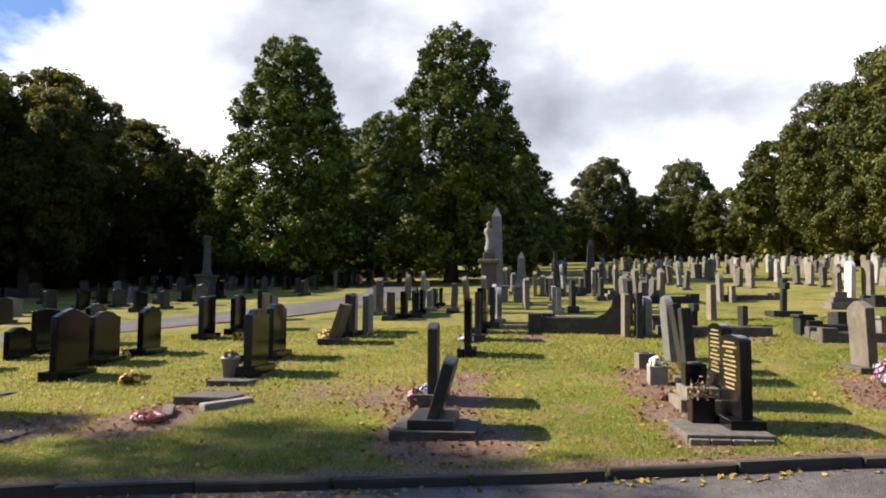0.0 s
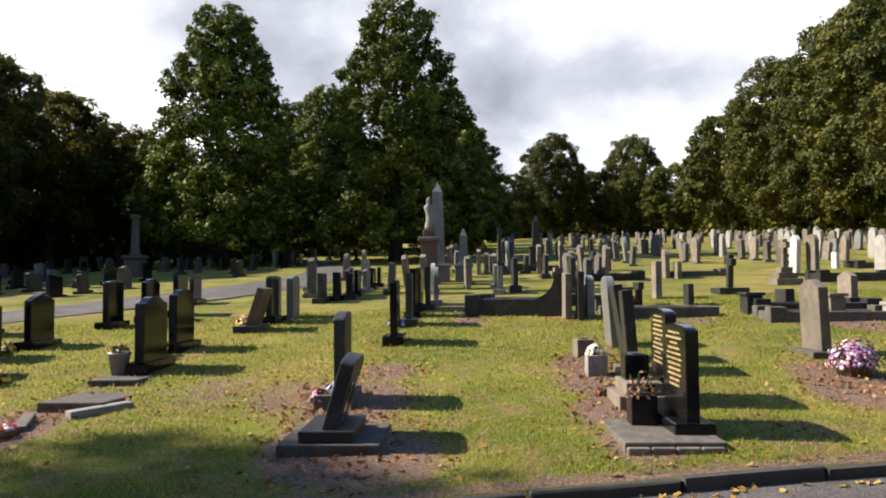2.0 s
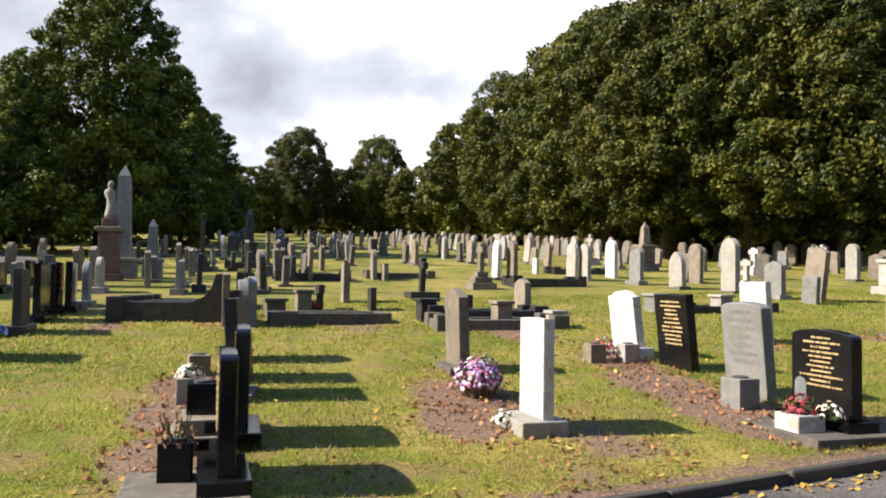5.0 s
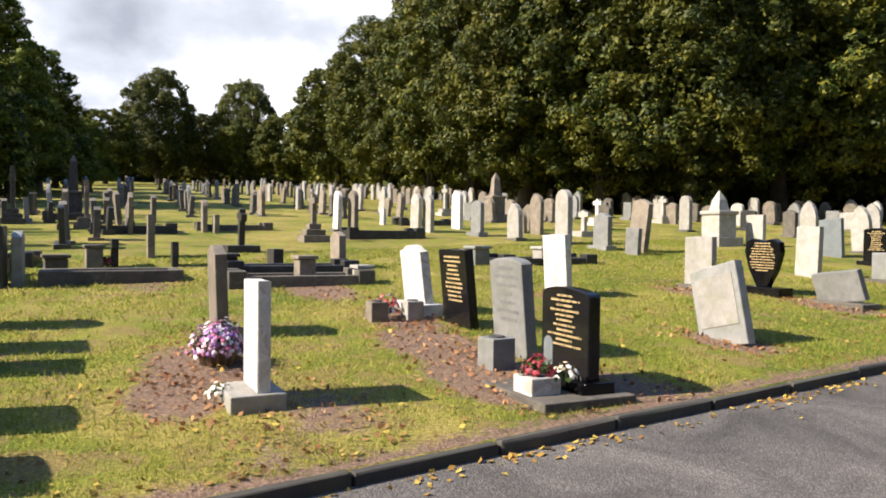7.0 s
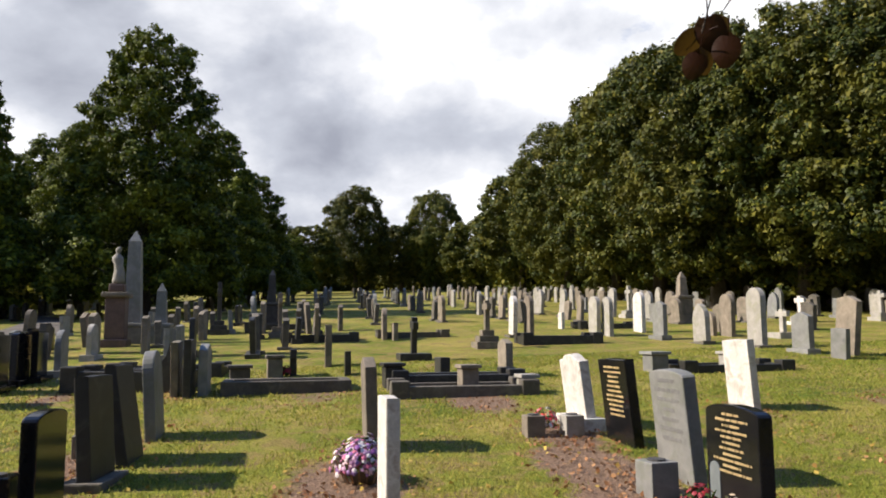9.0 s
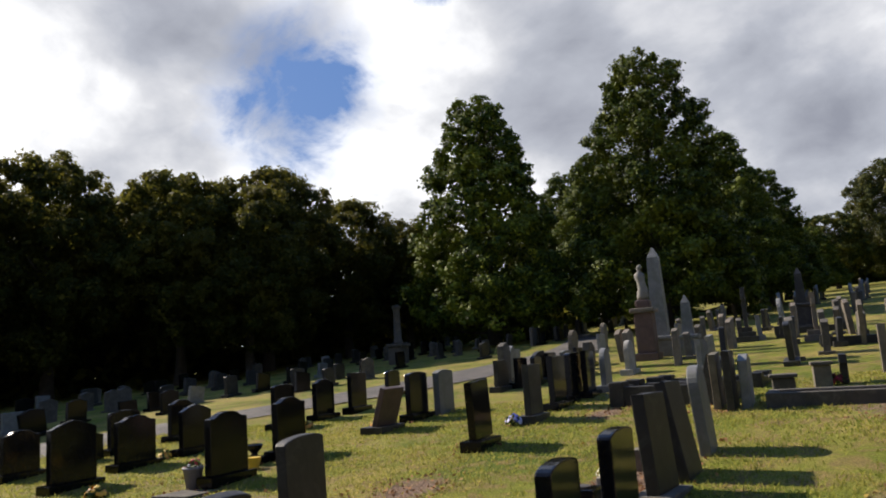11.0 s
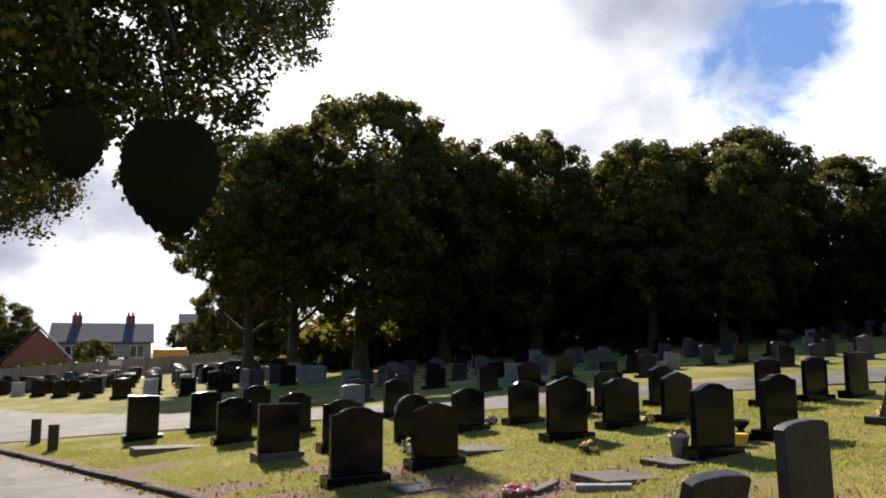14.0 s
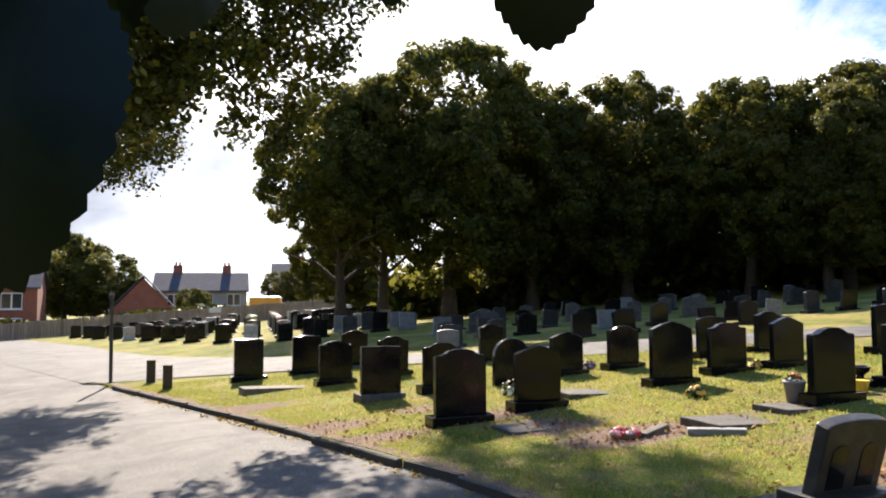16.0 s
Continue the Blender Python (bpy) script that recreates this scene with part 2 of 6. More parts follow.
M = {
    "lawn": grass_ground_material(),
    "asphalt": asphalt_material(),
    "kerb": material("kerb_concrete", [(0.25, (0.03, 0.027, 0.023)), (0.6, (0.07, 0.062, 0.05))], 5, 0.9, fine=70, stain=((0.05, 0.055, 0.035), 3.0)),
    "black": material("black_granite", [(0.3, (0.004, 0.004, 0.0045)), (0.7, (0.011, 0.011, 0.012))], 9, 0.14, fine=260, bump=0.0, spec=0.28, by_object=0.3),
    "dark": material("dark_stone", [(0.3, (0.012, 0.012, 0.012)), (0.7, (0.034, 0.033, 0.031))], 7, 0.5, fine=180, bump=0.1, stain=((0.05, 0.05, 0.041), 4.0), by_object=0.25),
    "grey": material("grey_granite", [(0.3, (0.13, 0.134, 0.13)), (0.7, (0.28, 0.28, 0.267))], 6, 0.55, fine=210, bump=0.15, stain=((0.14, 0.15, 0.115), 3.0), by_object=0.2),
    "slate": material("slate_stone", [(0.3, (0.1, 0.12, 0.125)), (0.7, (0.18, 0.2, 0.2))], 5, 0.6, fine=120, bump=0.2),
    "white": material("white_marble", [(0.3, (0.36, 0.33, 0.29)), (0.55, (0.66, 0.64, 0.6))], 5, 0.75, fine=70, bump=0.35, stain=((0.3, 0.25, 0.2), 5.0), by_object=0.08),
    "pale": material("weathered_limestone", [(0.25, (0.2, 0.19, 0.165)), (0.7, (0.44, 0.42, 0.38))], 5, 0.85, fine=80, bump=0.4, stain=((0.24, 0.24, 0.17), 3.5), by_object=0.18),
    "sand": material("brown_sandstone", [(0.25, (0.09, 0.076, 0.056)), (0.7, (0.28, 0.235, 0.18))], 5, 0.9, fine=70, bump=0.5, stain=((0.11, 0.105, 0.075), 3.5), by_object=0.25),
    "pink": material("pink_granite", [(0.25, (0.065, 0.04, 0.033)), (0.7, (0.16, 0.1, 0.08))], 6, 0.5, fine=150, bump=0.15),
    "old": material("lichened_stone", [(0.25, (0.05, 0.045, 0.036)), (0.7, (0.14, 0.125, 0.1))], 5, 0.9, fine=60, bump=0.6, stain=((0.145, 0.13, 0.1), 6.0), by_object=0.2),
    "gold": material("gilded_letter", [(0.3, (0.62, 0.45, 0.2)), (0.7, (0.75, 0.58, 0.3))], 20, 0.4, 0.2, bump=0.0),
    "letter": material("dark_letter", [(0.3, (0.15, 0.15, 0.147)), (0.7, (0.19, 0.188, 0.18))], 20, 0.8, bump=0.0),
    "soil": material("loose_soil", [(0.25, (0.06, 0.04, 0.027)), (0.7, (0.2, 0.135, 0.085))], 12, 0.95, fine=60, bump=0.9, bump_dist=0.03),
    "bark": material("tree_bark", [(0.25, (0.035, 0.028, 0.02)), (0.7, (0.1, 0.08, 0.06))], 5, 0.95, fine=26, bump=1.0, bump_dist=0.05),
    "wood": material("fence_timber", [(0.25, (0.26, 0.19, 0.13)), (0.7, (0.4, 0.31, 0.22))], 4, 0.85, fine=40, bump=0.3),
    "oldwood": material("stained_timber", [(0.25, (0.05, 0.037, 0.026)), (0.7, (0.12, 0.09, 0.06))], 5, 0.85, fine=40),
    "brick": material("red_brickwork", [(0.25, (0.22, 0.08, 0.055)), (0.7, (0.36, 0.14, 0.095))], 2, 0.9, fine=20, bump=0.3),
    "render": material("painted_render", [(0.25, (0.3, 0.29, 0.28)), (0.7, (0.42, 0.41, 0.4))], 1.5, 0.9, fine=20, bump=0.1),
    "slates": material("roof_slates", [(0.25, (0.075, 0.075, 0.085)), (0.7, (0.12, 0.12, 0.13))], 2, 0.95, fine=9, bump=0.4, spec=0.1),
    "paint": material("white_paint", [(0.3, (0.7, 0.7, 0.7)), (0.7, (0.8, 0.8, 0.8))], 3, 0.5, bump=0.0),
    "glass": material("window_glass", [(0.3, (0.03, 0.035, 0.04)), (0.7, (0.05, 0.055, 0.06))], 2, 0.08, bump=0.0, spec=0.8),
    "yellow": material("yellow_coachwork", [(0.3, (0.62, 0.3, 0.03)), (0.7, (0.72, 0.38, 0.05))], 2, 0.35, bump=0.0, coat=0.4),
    "rubber": material("tyre_rubber", [(0.3, (0.015, 0.015, 0.015)), (0.7, (0.03, 0.03, 0.03))], 8, 0.9),
    "metal": material("dull_metal", [(0.3, (0.05, 0.05, 0.05)), (0.7, (0.12, 0.115, 0.11))], 6, 0.6, 0.4),
    "plastic": material("grey_plastic", [(0.3, (0.2, 0.2, 0.24)), (0.7, (0.27, 0.27, 0.31))], 6, 0.5, bump=0.0),
    "yellowpot": material("yellow_plastic", [(0.3, (0.7, 0.45, 0.05)), (0.7, (0.8, 0.55, 0.08))], 6, 0.5, bump=0.0),
    # lime and redwood: dark and warm ends pushed apart to imitate shaded gaps and sunlit clumps
    "lime": leaf_material("lime_foliage", (0.01, 0.022, 0.003), (0.053, 0.072, 0.008), (0.165, 0.15, 0.016), gloss=0.6, through_light=0.1),
    "conifer": leaf_material("redwood_foliage", (0.008, 0.02, 0.003), (0.075, 0.115, 0.01), (0.23, 0.26, 0.02), gloss=0.6, through_light=0.08),
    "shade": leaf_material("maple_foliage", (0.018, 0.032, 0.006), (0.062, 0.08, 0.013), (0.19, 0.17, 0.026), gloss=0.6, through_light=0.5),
    # near-black colour holds the backlit shade of the close hanging leaves
    "backlit_leaf": leaf_material("lime_leaf_backlit", (0.007, 0.013, 0.003), (0.009, 0.017, 0.003), (0.011, 0.019, 0.004), through_light=0.08),
    "blade": leaf_material("grass_blade", (0.1, 0.165, 0.018), (0.27, 0.31, 0.04), (0.43, 0.37, 0.1), gloss=0.7, through_light=0.5),
    "fallen": leaf_material("fallen_leaf", (0.22, 0.1, 0.03), (0.4, 0.27, 0.06), (0.55, 0.42, 0.09), gloss=0.85, through_light=0.15),
    "litter": leaf_material("leaf_litter", (0.13, 0.06, 0.028), (0.3, 0.14, 0.065), (0.46, 0.26, 0.12), gloss=0.85, through_light=0.1),
    "autumn": leaf_material("autumn_leaf", (0.025, 0.008, 0.003), (0.06, 0.018, 0.004), (0.1, 0.07, 0.009), through_light=0.4),
    "stems": leaf_material("flower_stems", (0.03, 0.06, 0.02), (0.06, 0.1, 0.03), (0.1, 0.12, 0.04)),
    "mixed": petal_material("mixed_petals", [(0.5, 0.28, 0.45), (0.68, 0.62, 0.62), (0.24, 0.08, 0.3), (0.5, 0.13, 0.24), (0.6, 0.42, 0.45), (0.3, 0.16, 0.36), (0.16, 0.05, 0.14)]),
    "redwhite": petal_material("red_white_petals", [(0.5, 0.02, 0.03), (0.6, 0.08, 0.1), (0.75, 0.7, 0.68), (0.55, 0.2, 0.25), (0.72, 0.66, 0.6)]),
    "red": petal_material("red_petals", [(0.22, 0.008, 0.016), (0.13, 0.006, 0.014), (0.32, 0.02, 0.03)]),
    "cream": petal_material("cream_petals", [(0.75, 0.68, 0.5), (0.78, 0.74, 0.64), (0.7, 0.55, 0.36), (0.76, 0.72, 0.66)]),
    "golden": petal_material("golden_petals", [(0.75, 0.42, 0.04), (0.78, 0.55, 0.1), (0.7, 0.3, 0.05)]),
    "blue": petal_material("blue_petals", [(0.06, 0.08, 0.5), (0.25, 0.28, 0.65), (0.55, 0.55, 0.75)]),
    "pinkp": petal_material("pink_petals", [(0.65, 0.06, 0.25), (0.7, 0.3, 0.42), (0.55, 0.03, 0.15)]),
    "dry": leaf_material("dry_stems", (0.14, 0.08, 0.04), (0.25, 0.15, 0.08), (0.34, 0.22, 0.12), through_light=0.1),
}

# ---- builders ----


def mesh_of(name, bm, mat, smooth=False):
    me = bpy.data.meshes.new(name)
    bm.to_mesh(me)
    bm.free()
    me.materials.append(M[mat])
    if smooth:
        me.shade_smooth()
    return me


def part(name, bm, mat, parent=None, label="", smooth=False):
    ob = new(name, mesh_of(name, bm, mat, smooth))
    if parent is not None:
        ob.parent = parent
    if label:
        tagged(ob, label)
    return ob


def thing(name, x, y, z, rz=0.0, label="", category="", group="", kind=""):
    ob = new(name)
    ob.matrix_world = pose(x, y, z, 0, 0, rz)
    ob.empty_display_size = 0.1
    return tagged(ob, label, category, group, kind)


def add_box(bm, x0, x1, y0, y1, z0, z1, bevel=0.0, m=None):
    made = bmesh.ops.create_cube(bm, size=1.0)["verts"]
    for v in made:
        v.co = Vector(((x0 + x1) / 2 + v.co.x * (x1 - x0), (y0 + y1) / 2 + v.co.y * (y1 - y0), (z0 + z1) / 2 + v.co.z * (z1 - z0)))
    if m is not None:
        bmesh.ops.transform(bm, matrix=m, verts=made)
    if bevel:
        bmesh.ops.bevel(bm, geom=list({e for v in made for e in v.link_edges}), offset=bevel, segments=2, affect="EDGES", profile=0.6)
    return bm


def box(x0, x1, y0, y1, z0, z1, bevel=0.0, m=None):
    return add_box(bmesh.new(), x0, x1, y0, y1, z0, z1, bevel, m)


def add_lathe(bm, rings, sides=16, m=None):
    """Rings of (radius, height) turned about z."""
    loops = []
    for r, z in rings:
        loops.append([bm.verts.new((r * math.cos(TAU * i / sides), r * math.sin(TAU * i / sides), z)) for i in range(sides)])
    for a, b in zip(loops, loops[1:]):
        for i in range(sides):
            bm.faces.new((a[i], a[(i + 1) % sides], b[(i + 1) % sides], b[i]))
    bm.faces.new(list(reversed(loops[0])))
    bm.faces.new(loops[-1])
    if m is not None:
        bmesh.ops.transform(bm, matrix=m, verts=[v for loop in loops for v in loop])
    return bm


def lathe(rings, sides=16, m=None):
    return add_lathe(bmesh.new(), rings, sides, m)


def profile(style, w, h):
    """Outline of a headstone's face: (across, up) points, anticlockwise."""
    a = w / 2
    if style == "flat":
        top = [(a, h * 0.985), (a * 0.2, h), (-a * 0.3, h * 0.995), (-a, h)]
    elif style == "camber":
        top = [(a * math.cos(s), h - 0.09 * w + 0.09 * w * math.sin(s)) for s in [math.pi * i / 10 for i in range(11)]]
    elif style == "round":
        top = [(a * math.cos(s), h - 0.9 * a + 0.9 * a * math.sin(s)) for s in [math.pi * i / 14 for i in range(15)]]
    elif style == "peak":
        top = [(a, h - 0.17 * w), (a * 0.5, h - 0.07 * w), (0, h), (-a * 0.5, h - 0.07 * w), (-a, h - 0.17 * w)]
    elif style == "gothic":
        top = [(a, h - 0.75 * w), (a * 0.86, h - 0.45 * w), (a * 0.5, h - 0.17 * w), (0, h), (-a * 0.5, h - 0.17 * w), (-a * 0.86, h - 0.45 * w), (-a, h - 0.75 * w)]
    elif style == "heart":
        return [(a * 0.3, 0), (a * 0.75, h * 0.35), (a, h * 0.72), (a * 0.92, h * 0.93), (a * 0.6, h), (a * 0.2, h * 0.97), (0, h * 0.92), (-a * 0.2, h * 0.97), (-a * 0.6, h), (-a * 0.92, h * 0.93), (-a, h * 0.72), (-a * 0.75, h * 0.35), (-a * 0.3, 0)]
    else:  # ogee: shoulders, hollow, raised crown
        half = [(1.0, 0.13), (0.9, 0.115), (0.78, 0.12), (0.62, 0.085), (0.45, 0.035), (0.25, 0.008), (0.0, 0.0)]
        top = [(a * u, h - w * d) for u, d in half] + [(-a * u, h - w * d) for u, d in reversed(half[:-1])]
    return [(a, 0)] + top + [(-a, 0)]


def add_slab(bm, style, w, h, th, z0=0.0, bevel=0.012, m=None):
    """A headstone slab; its face looks along -x."""
    pts = profile(style, w, h)
    front = [bm.verts.new((-th / 2, y, z0 + z)) for y, z in pts]
    back = [bm.verts.new((th / 2, y, z0 + z)) for y, z in pts]
    n = len(pts)
    faces = [bm.faces.new(list(reversed(front))), bm.faces.new(back)]
    for i in range(n):
        bm.faces.new((front[i], front[(i + 1) % n], back[(i + 1) % n], back[i]))
    rim = [e for f in faces for e in f.edges]
    bmesh.ops.recalc_face_normals(bm, faces=bm.faces[:])
    if bevel:
        bmesh.ops.bevel(bm, geom=rim, offset=bevel, segments=2, affect="EDGES", profile=0.6)
    if m is not None:
        bmesh.ops.transform(bm, matrix=m, verts=bm.verts[:])
    return bm


def lettering(w, h, rows, th, z0, seed, m=None):
    """Lines of unreadable writing as short raised bars on the face."""
    rnd, bm = random.Random(seed), bmesh.new()
    pitch = h * 0.62 / rows
    for r in range(rows):
        z = z0 + h * 0.9 - r * pitch
        half = w * rnd.uniform(0.16, 0.38)
        y = -half
        while y < half - 0.01:
            step = rnd.uniform(0.008, 0.026)
            tall = pitch * rnd.uniform(0.16, 0.23)
            add_box(bm, -th / 2 - 0.0035, -th / 2 - 0.0005, y, min(y + step, half), z - tall, z + tall)
            y += step + rnd.choice((0.005, 0.006, 0.016))
    if m is not None:
        bmesh.ops.transform(bm, matrix=m, verts=bm.verts[:])
    return bm


ROW_TURN = 15.0
STONE_WORDS = {"black": "polished black granite", "dark": "dark weathered stone", "grey": "grey granite", "slate": "blue-grey slate", "white": "white marble",
               "pale": "pale weathered limestone", "sand": "brown weathered sandstone", "old": "lichened grey stone"}
TOP_WORDS = {"flat": "square-topped", "camber": "curved-top", "round": "round-topped", "peak": "peaked", "gothic": "pointed gothic", "heart": "heart-shaped", "ogee": "ogee-topped"}
soil_spots = []


def headstone(mat, style, w, h, th, base, rows=0, seed=0, side=0.0, back=0.0):
    """One headstone: slab, plinth or pad, inscription. Its parts hang from an empty at its foot."""
    words = f"{TOP_WORDS[style]} {STONE_WORDS[mat]} headstone"
    if abs(side) + abs(back) > 5:
        words = "leaning " + words
    words += {"plinth": " on a stepped plinth", "plate": " on a wide concrete base", "pad": " on a low foot stone", "none": " set straight in the lawn"}[base]
    ob = thing("headstone", 0, 0, 0, 0, words, "headstone")
    z0 = 0.0
    if base == "plinth":
        z0 = 0.1
        part("plinth", box(-0.15, 0.13, -w / 2 - 0.07, w / 2 + 0.07, -0.06, z0, 0.01), mat, ob)
    elif base == "plate":
        z0 = 0.09
        part("base_slab", box(-0.22, 0.14, -w / 2 - 0.045, w / 2 + 0.045, -0.06, z0, 0.012), "old" if mat != "white" else "pale", ob, "weathered concrete base slab")
    elif base == "pad":
        z0 = 0.05
        part("foot_stone", box(-0.17, 0.15, -w / 2 - 0.05, w / 2 + 0.05, -0.06, z0, 0.015), "old", ob, "lichened foot stone")
    tilt = pose(0, 0, z0, side, back, 0)
    sunk = 0.06 if base == "none" else 0.0
    part("slab", add_slab(bmesh.new(), style, w, h - z0 + sunk, th, -sunk, m=tilt), mat, ob)
    if rows:
        tagged(part("inscription", lettering(w, h - z0, rows, th, 0, seed, tilt), "gold" if mat == "black" else "letter", ob, "gilded lettering" if mat == "black" else "worn lettering"), kind="stuff")
    return ob


def grave(x, y, h, mat, style, w, th, base, side, back, rows=0, turn=0.0, soil=0.22):
    rows = 11 if mat == "black" and style != "ogee" else rows
    ob = headstone(mat, style, w, h, th, base, rows, int(x * 100 + y), side, back)
    ob.matrix_world = pose(x, y, ground_z(x, y), 0, 0, ROW_TURN + turn + 3 * math.sin(x * 7 + y * 3))
    tagged(ob, group="headstones on the near lawn")
    if soil:
        soil_spots.append((x - 0.15, y, 0.55, soil))
    return ob


def numpy_mesh(name, verts, faces, mats):
    """A mesh from arrays of vertices and equal-sized faces."""
    me = bpy.data.meshes.new(name)
    k = faces.shape[1]
    me.vertices.add(len(verts))
    me.vertices.foreach_set("co", np.ascontiguousarray(verts, np.float32).ravel())
    me.loops.add(faces.size)
    me.loops.foreach_set("vertex_index", np.ascontiguousarray(faces, np.int32).ravel())
    me.polygons.add(len(faces))
    me.polygons.foreach_set("loop_start", np.arange(0, faces.size, k, dtype=np.int32))
    me.update(calc_edges=True)
    for mat in mats:
        me.materials.append(M[mat])
    return me


def leaf_cards(points, normals, size, rng, spread=0.6, aspect=0.62):
    """Pointed four-cornered leaves at the points, facing roughly along the normals."""
    n = len(points)
    nrm = normals + rng.normal(0, spread, (n, 3))
    nrm /= np.linalg.norm(nrm, axis=1, keepdims=True) + 1e-9
    ref = rng.normal(0, 1, (n, 3))
    u = np.cross(nrm, ref)
    u /= np.linalg.norm(u, axis=1, keepdims=True) + 1e-9
    v = np.cross(nrm, u)
    s = (size * rng.uniform(0.6, 1.35, n))[:, None]
    fold = nrm * s * 0.18
    a, b, c, d = points - u * s, points + v * s * aspect - fold, points + u * s, points - v * s * aspect - fold
    verts = np.stack([a, b, c, d], 1).reshape(-1, 3)
    return verts, np.arange(4 * n).reshape(-1, 4)


def tube(bm, pts, radii, sides=7):
    """A tapered limb along points."""
    loops = []
    for i, p in enumerate(pts):
        d = (pts[min(i + 1, len(pts) - 1)] - pts[max(i - 1, 0)]).normalized()
        u = d.orthogonal().normalized()
        v = d.cross(u)
        loops.append([bm.verts.new(p + (u * math.cos(TAU * k / sides) + v * math.sin(TAU * k / sides)) * radii[i]) for k in range(sides)])
    for a, b in zip(loops, loops[1:]):
        for k in range(sides):
            bm.faces.new((a[k], a[(k + 1) % sides], b[(k + 1) % sides], b[k]))
    bm.faces.new(loops[-1])
    return bm


def trunk_mesh(rnd, height, radius, limbs, crown_r, first=0.25):
    bm = bmesh.new()
    pts = [Vector((rnd.uniform(-0.1, 0.1) * (i > 0), rnd.uniform(-0.1, 0.1) * (i > 0), height * i / 6 - 0.15 * (i == 0))) for i in range(7)]
    tube(bm, pts, [radius * (1.35 if i == 0 else 1 - 0.14 * i) for i in range(7)], 10)
    for k in range(limbs):
        z = height * rnd.uniform(first, 0.9)
        ang = TAU * k / limbs * 2.4 + rnd.uniform(-0.4, 0.4)
        reach = crown_r * rnd.uniform(0.55, 0.85)
        d = Vector((math.cos(ang), math.sin(ang), 0))
        tube(bm, [Vector((0, 0, z)), d * reach * 0.45 + Vector((0, 0, z + reach * 0.35)), d * reach + Vector((0, 0, z + reach * 0.5))], [radius * 0.38, radius * 0.24, radius * 0.08], 6)
    return bm


def broad_tree(name, seed, height, radius, leaf, count, mat, lobes=46, low=0.16, label="", droop=0.0):
    """A broadleaved tree: trunk, limbs, and a crown of leaves gathered in uneven lobes."""
    rng, rnd = np.random.default_rng(seed), random.Random(seed)
    ob = thing(name, 0, 0, 0, 0, label, "tree")
    part("trunk", trunk_mesh(rnd, height * 0.72, height * 0.026, 11, radius, 0.2), "bark", ob, smooth=True)
    zc, hz = height * (0.5 + low / 2), height * (0.5 - low / 2)
    centres, sizes, outward = [], [], []
    boughs = int(lobes * 0.75)
    for k in range(boughs):
        up = 1 - 2 * (k + 0.5) / boughs
        ang = k * 2.399963 + rnd.uniform(-0.45, 0.45)
        rr = math.sqrt(max(0.0, 1 - up * up))
        s = rnd.uniform(0.26, 0.38) * radius
        r_in = rnd.uniform(0.68, 0.78)
        c = Vector((math.cos(ang) * rr * radius * r_in, math.sin(ang) * rr * radius * r_in, zc + up * hz * 0.8 - droop * rr * rr * rnd.uniform(0, 1)))
        out = Vector((math.cos(ang) * rr, math.sin(ang) * rr, 0.35 + 0.6 * max(0.0, up)))
        for _ in range(18):
            d = (Vector((rnd.gauss(0, 1), rnd.gauss(0, 1), rnd.gauss(0, 1))).normalized() + out * 0.8).normalized()
            reach = s * rnd.uniform(0.5, 0.98)
            centres.append((c.x + d.x * reach, c.y + d.y * reach, c.z + d.z * reach * 0.95))
            sizes.append(s * rnd.uniform(0.22, 0.42))
            outward.append(d)
    centres, sizes, outward = np.array(centres), np.array(sizes), np.array(outward)
    tips = int(count * 0.86)
    pick = rng.choice(len(centres), tips, p=sizes ** 2 / (sizes ** 2).sum())
    d = rng.normal(0, 1, (tips, 3)) + 0.9 * outward[pick]
    d /= np.linalg.norm(d, axis=1, keepdims=True)
    shell = rng.uniform(0.35, 1.1, (tips, 1)) ** 0.6 * (1 + 0.4 * (rng.random((tips, 1)) < 0.07))
    pts = centres[pick] + d * shell * sizes[pick][:, None] * np.array([1.0, 1.0, 0.85])
    # leaves on the inner twigs
    inner = rng.normal(0, 1, (count - tips, 3))
    inner *= rng.uniform(0.35, 0.72, (count - tips, 1)) / np.linalg.norm(inner, axis=1, keepdims=True)
    pts = np.concatenate([pts, inner * np.array([radius, radius, hz]) + np.array([0, 0, zc])])
    d = np.concatenate([d, inner])
    v, f = leaf_cards(pts, d * 1.2 + np.array([0, 0, 0.3]), leaf, rng, aspect=1.0)
    crown = new("crown", numpy_mesh("crown", v, f[:, :3], [mat]))
    crown.parent = ob
    return ob


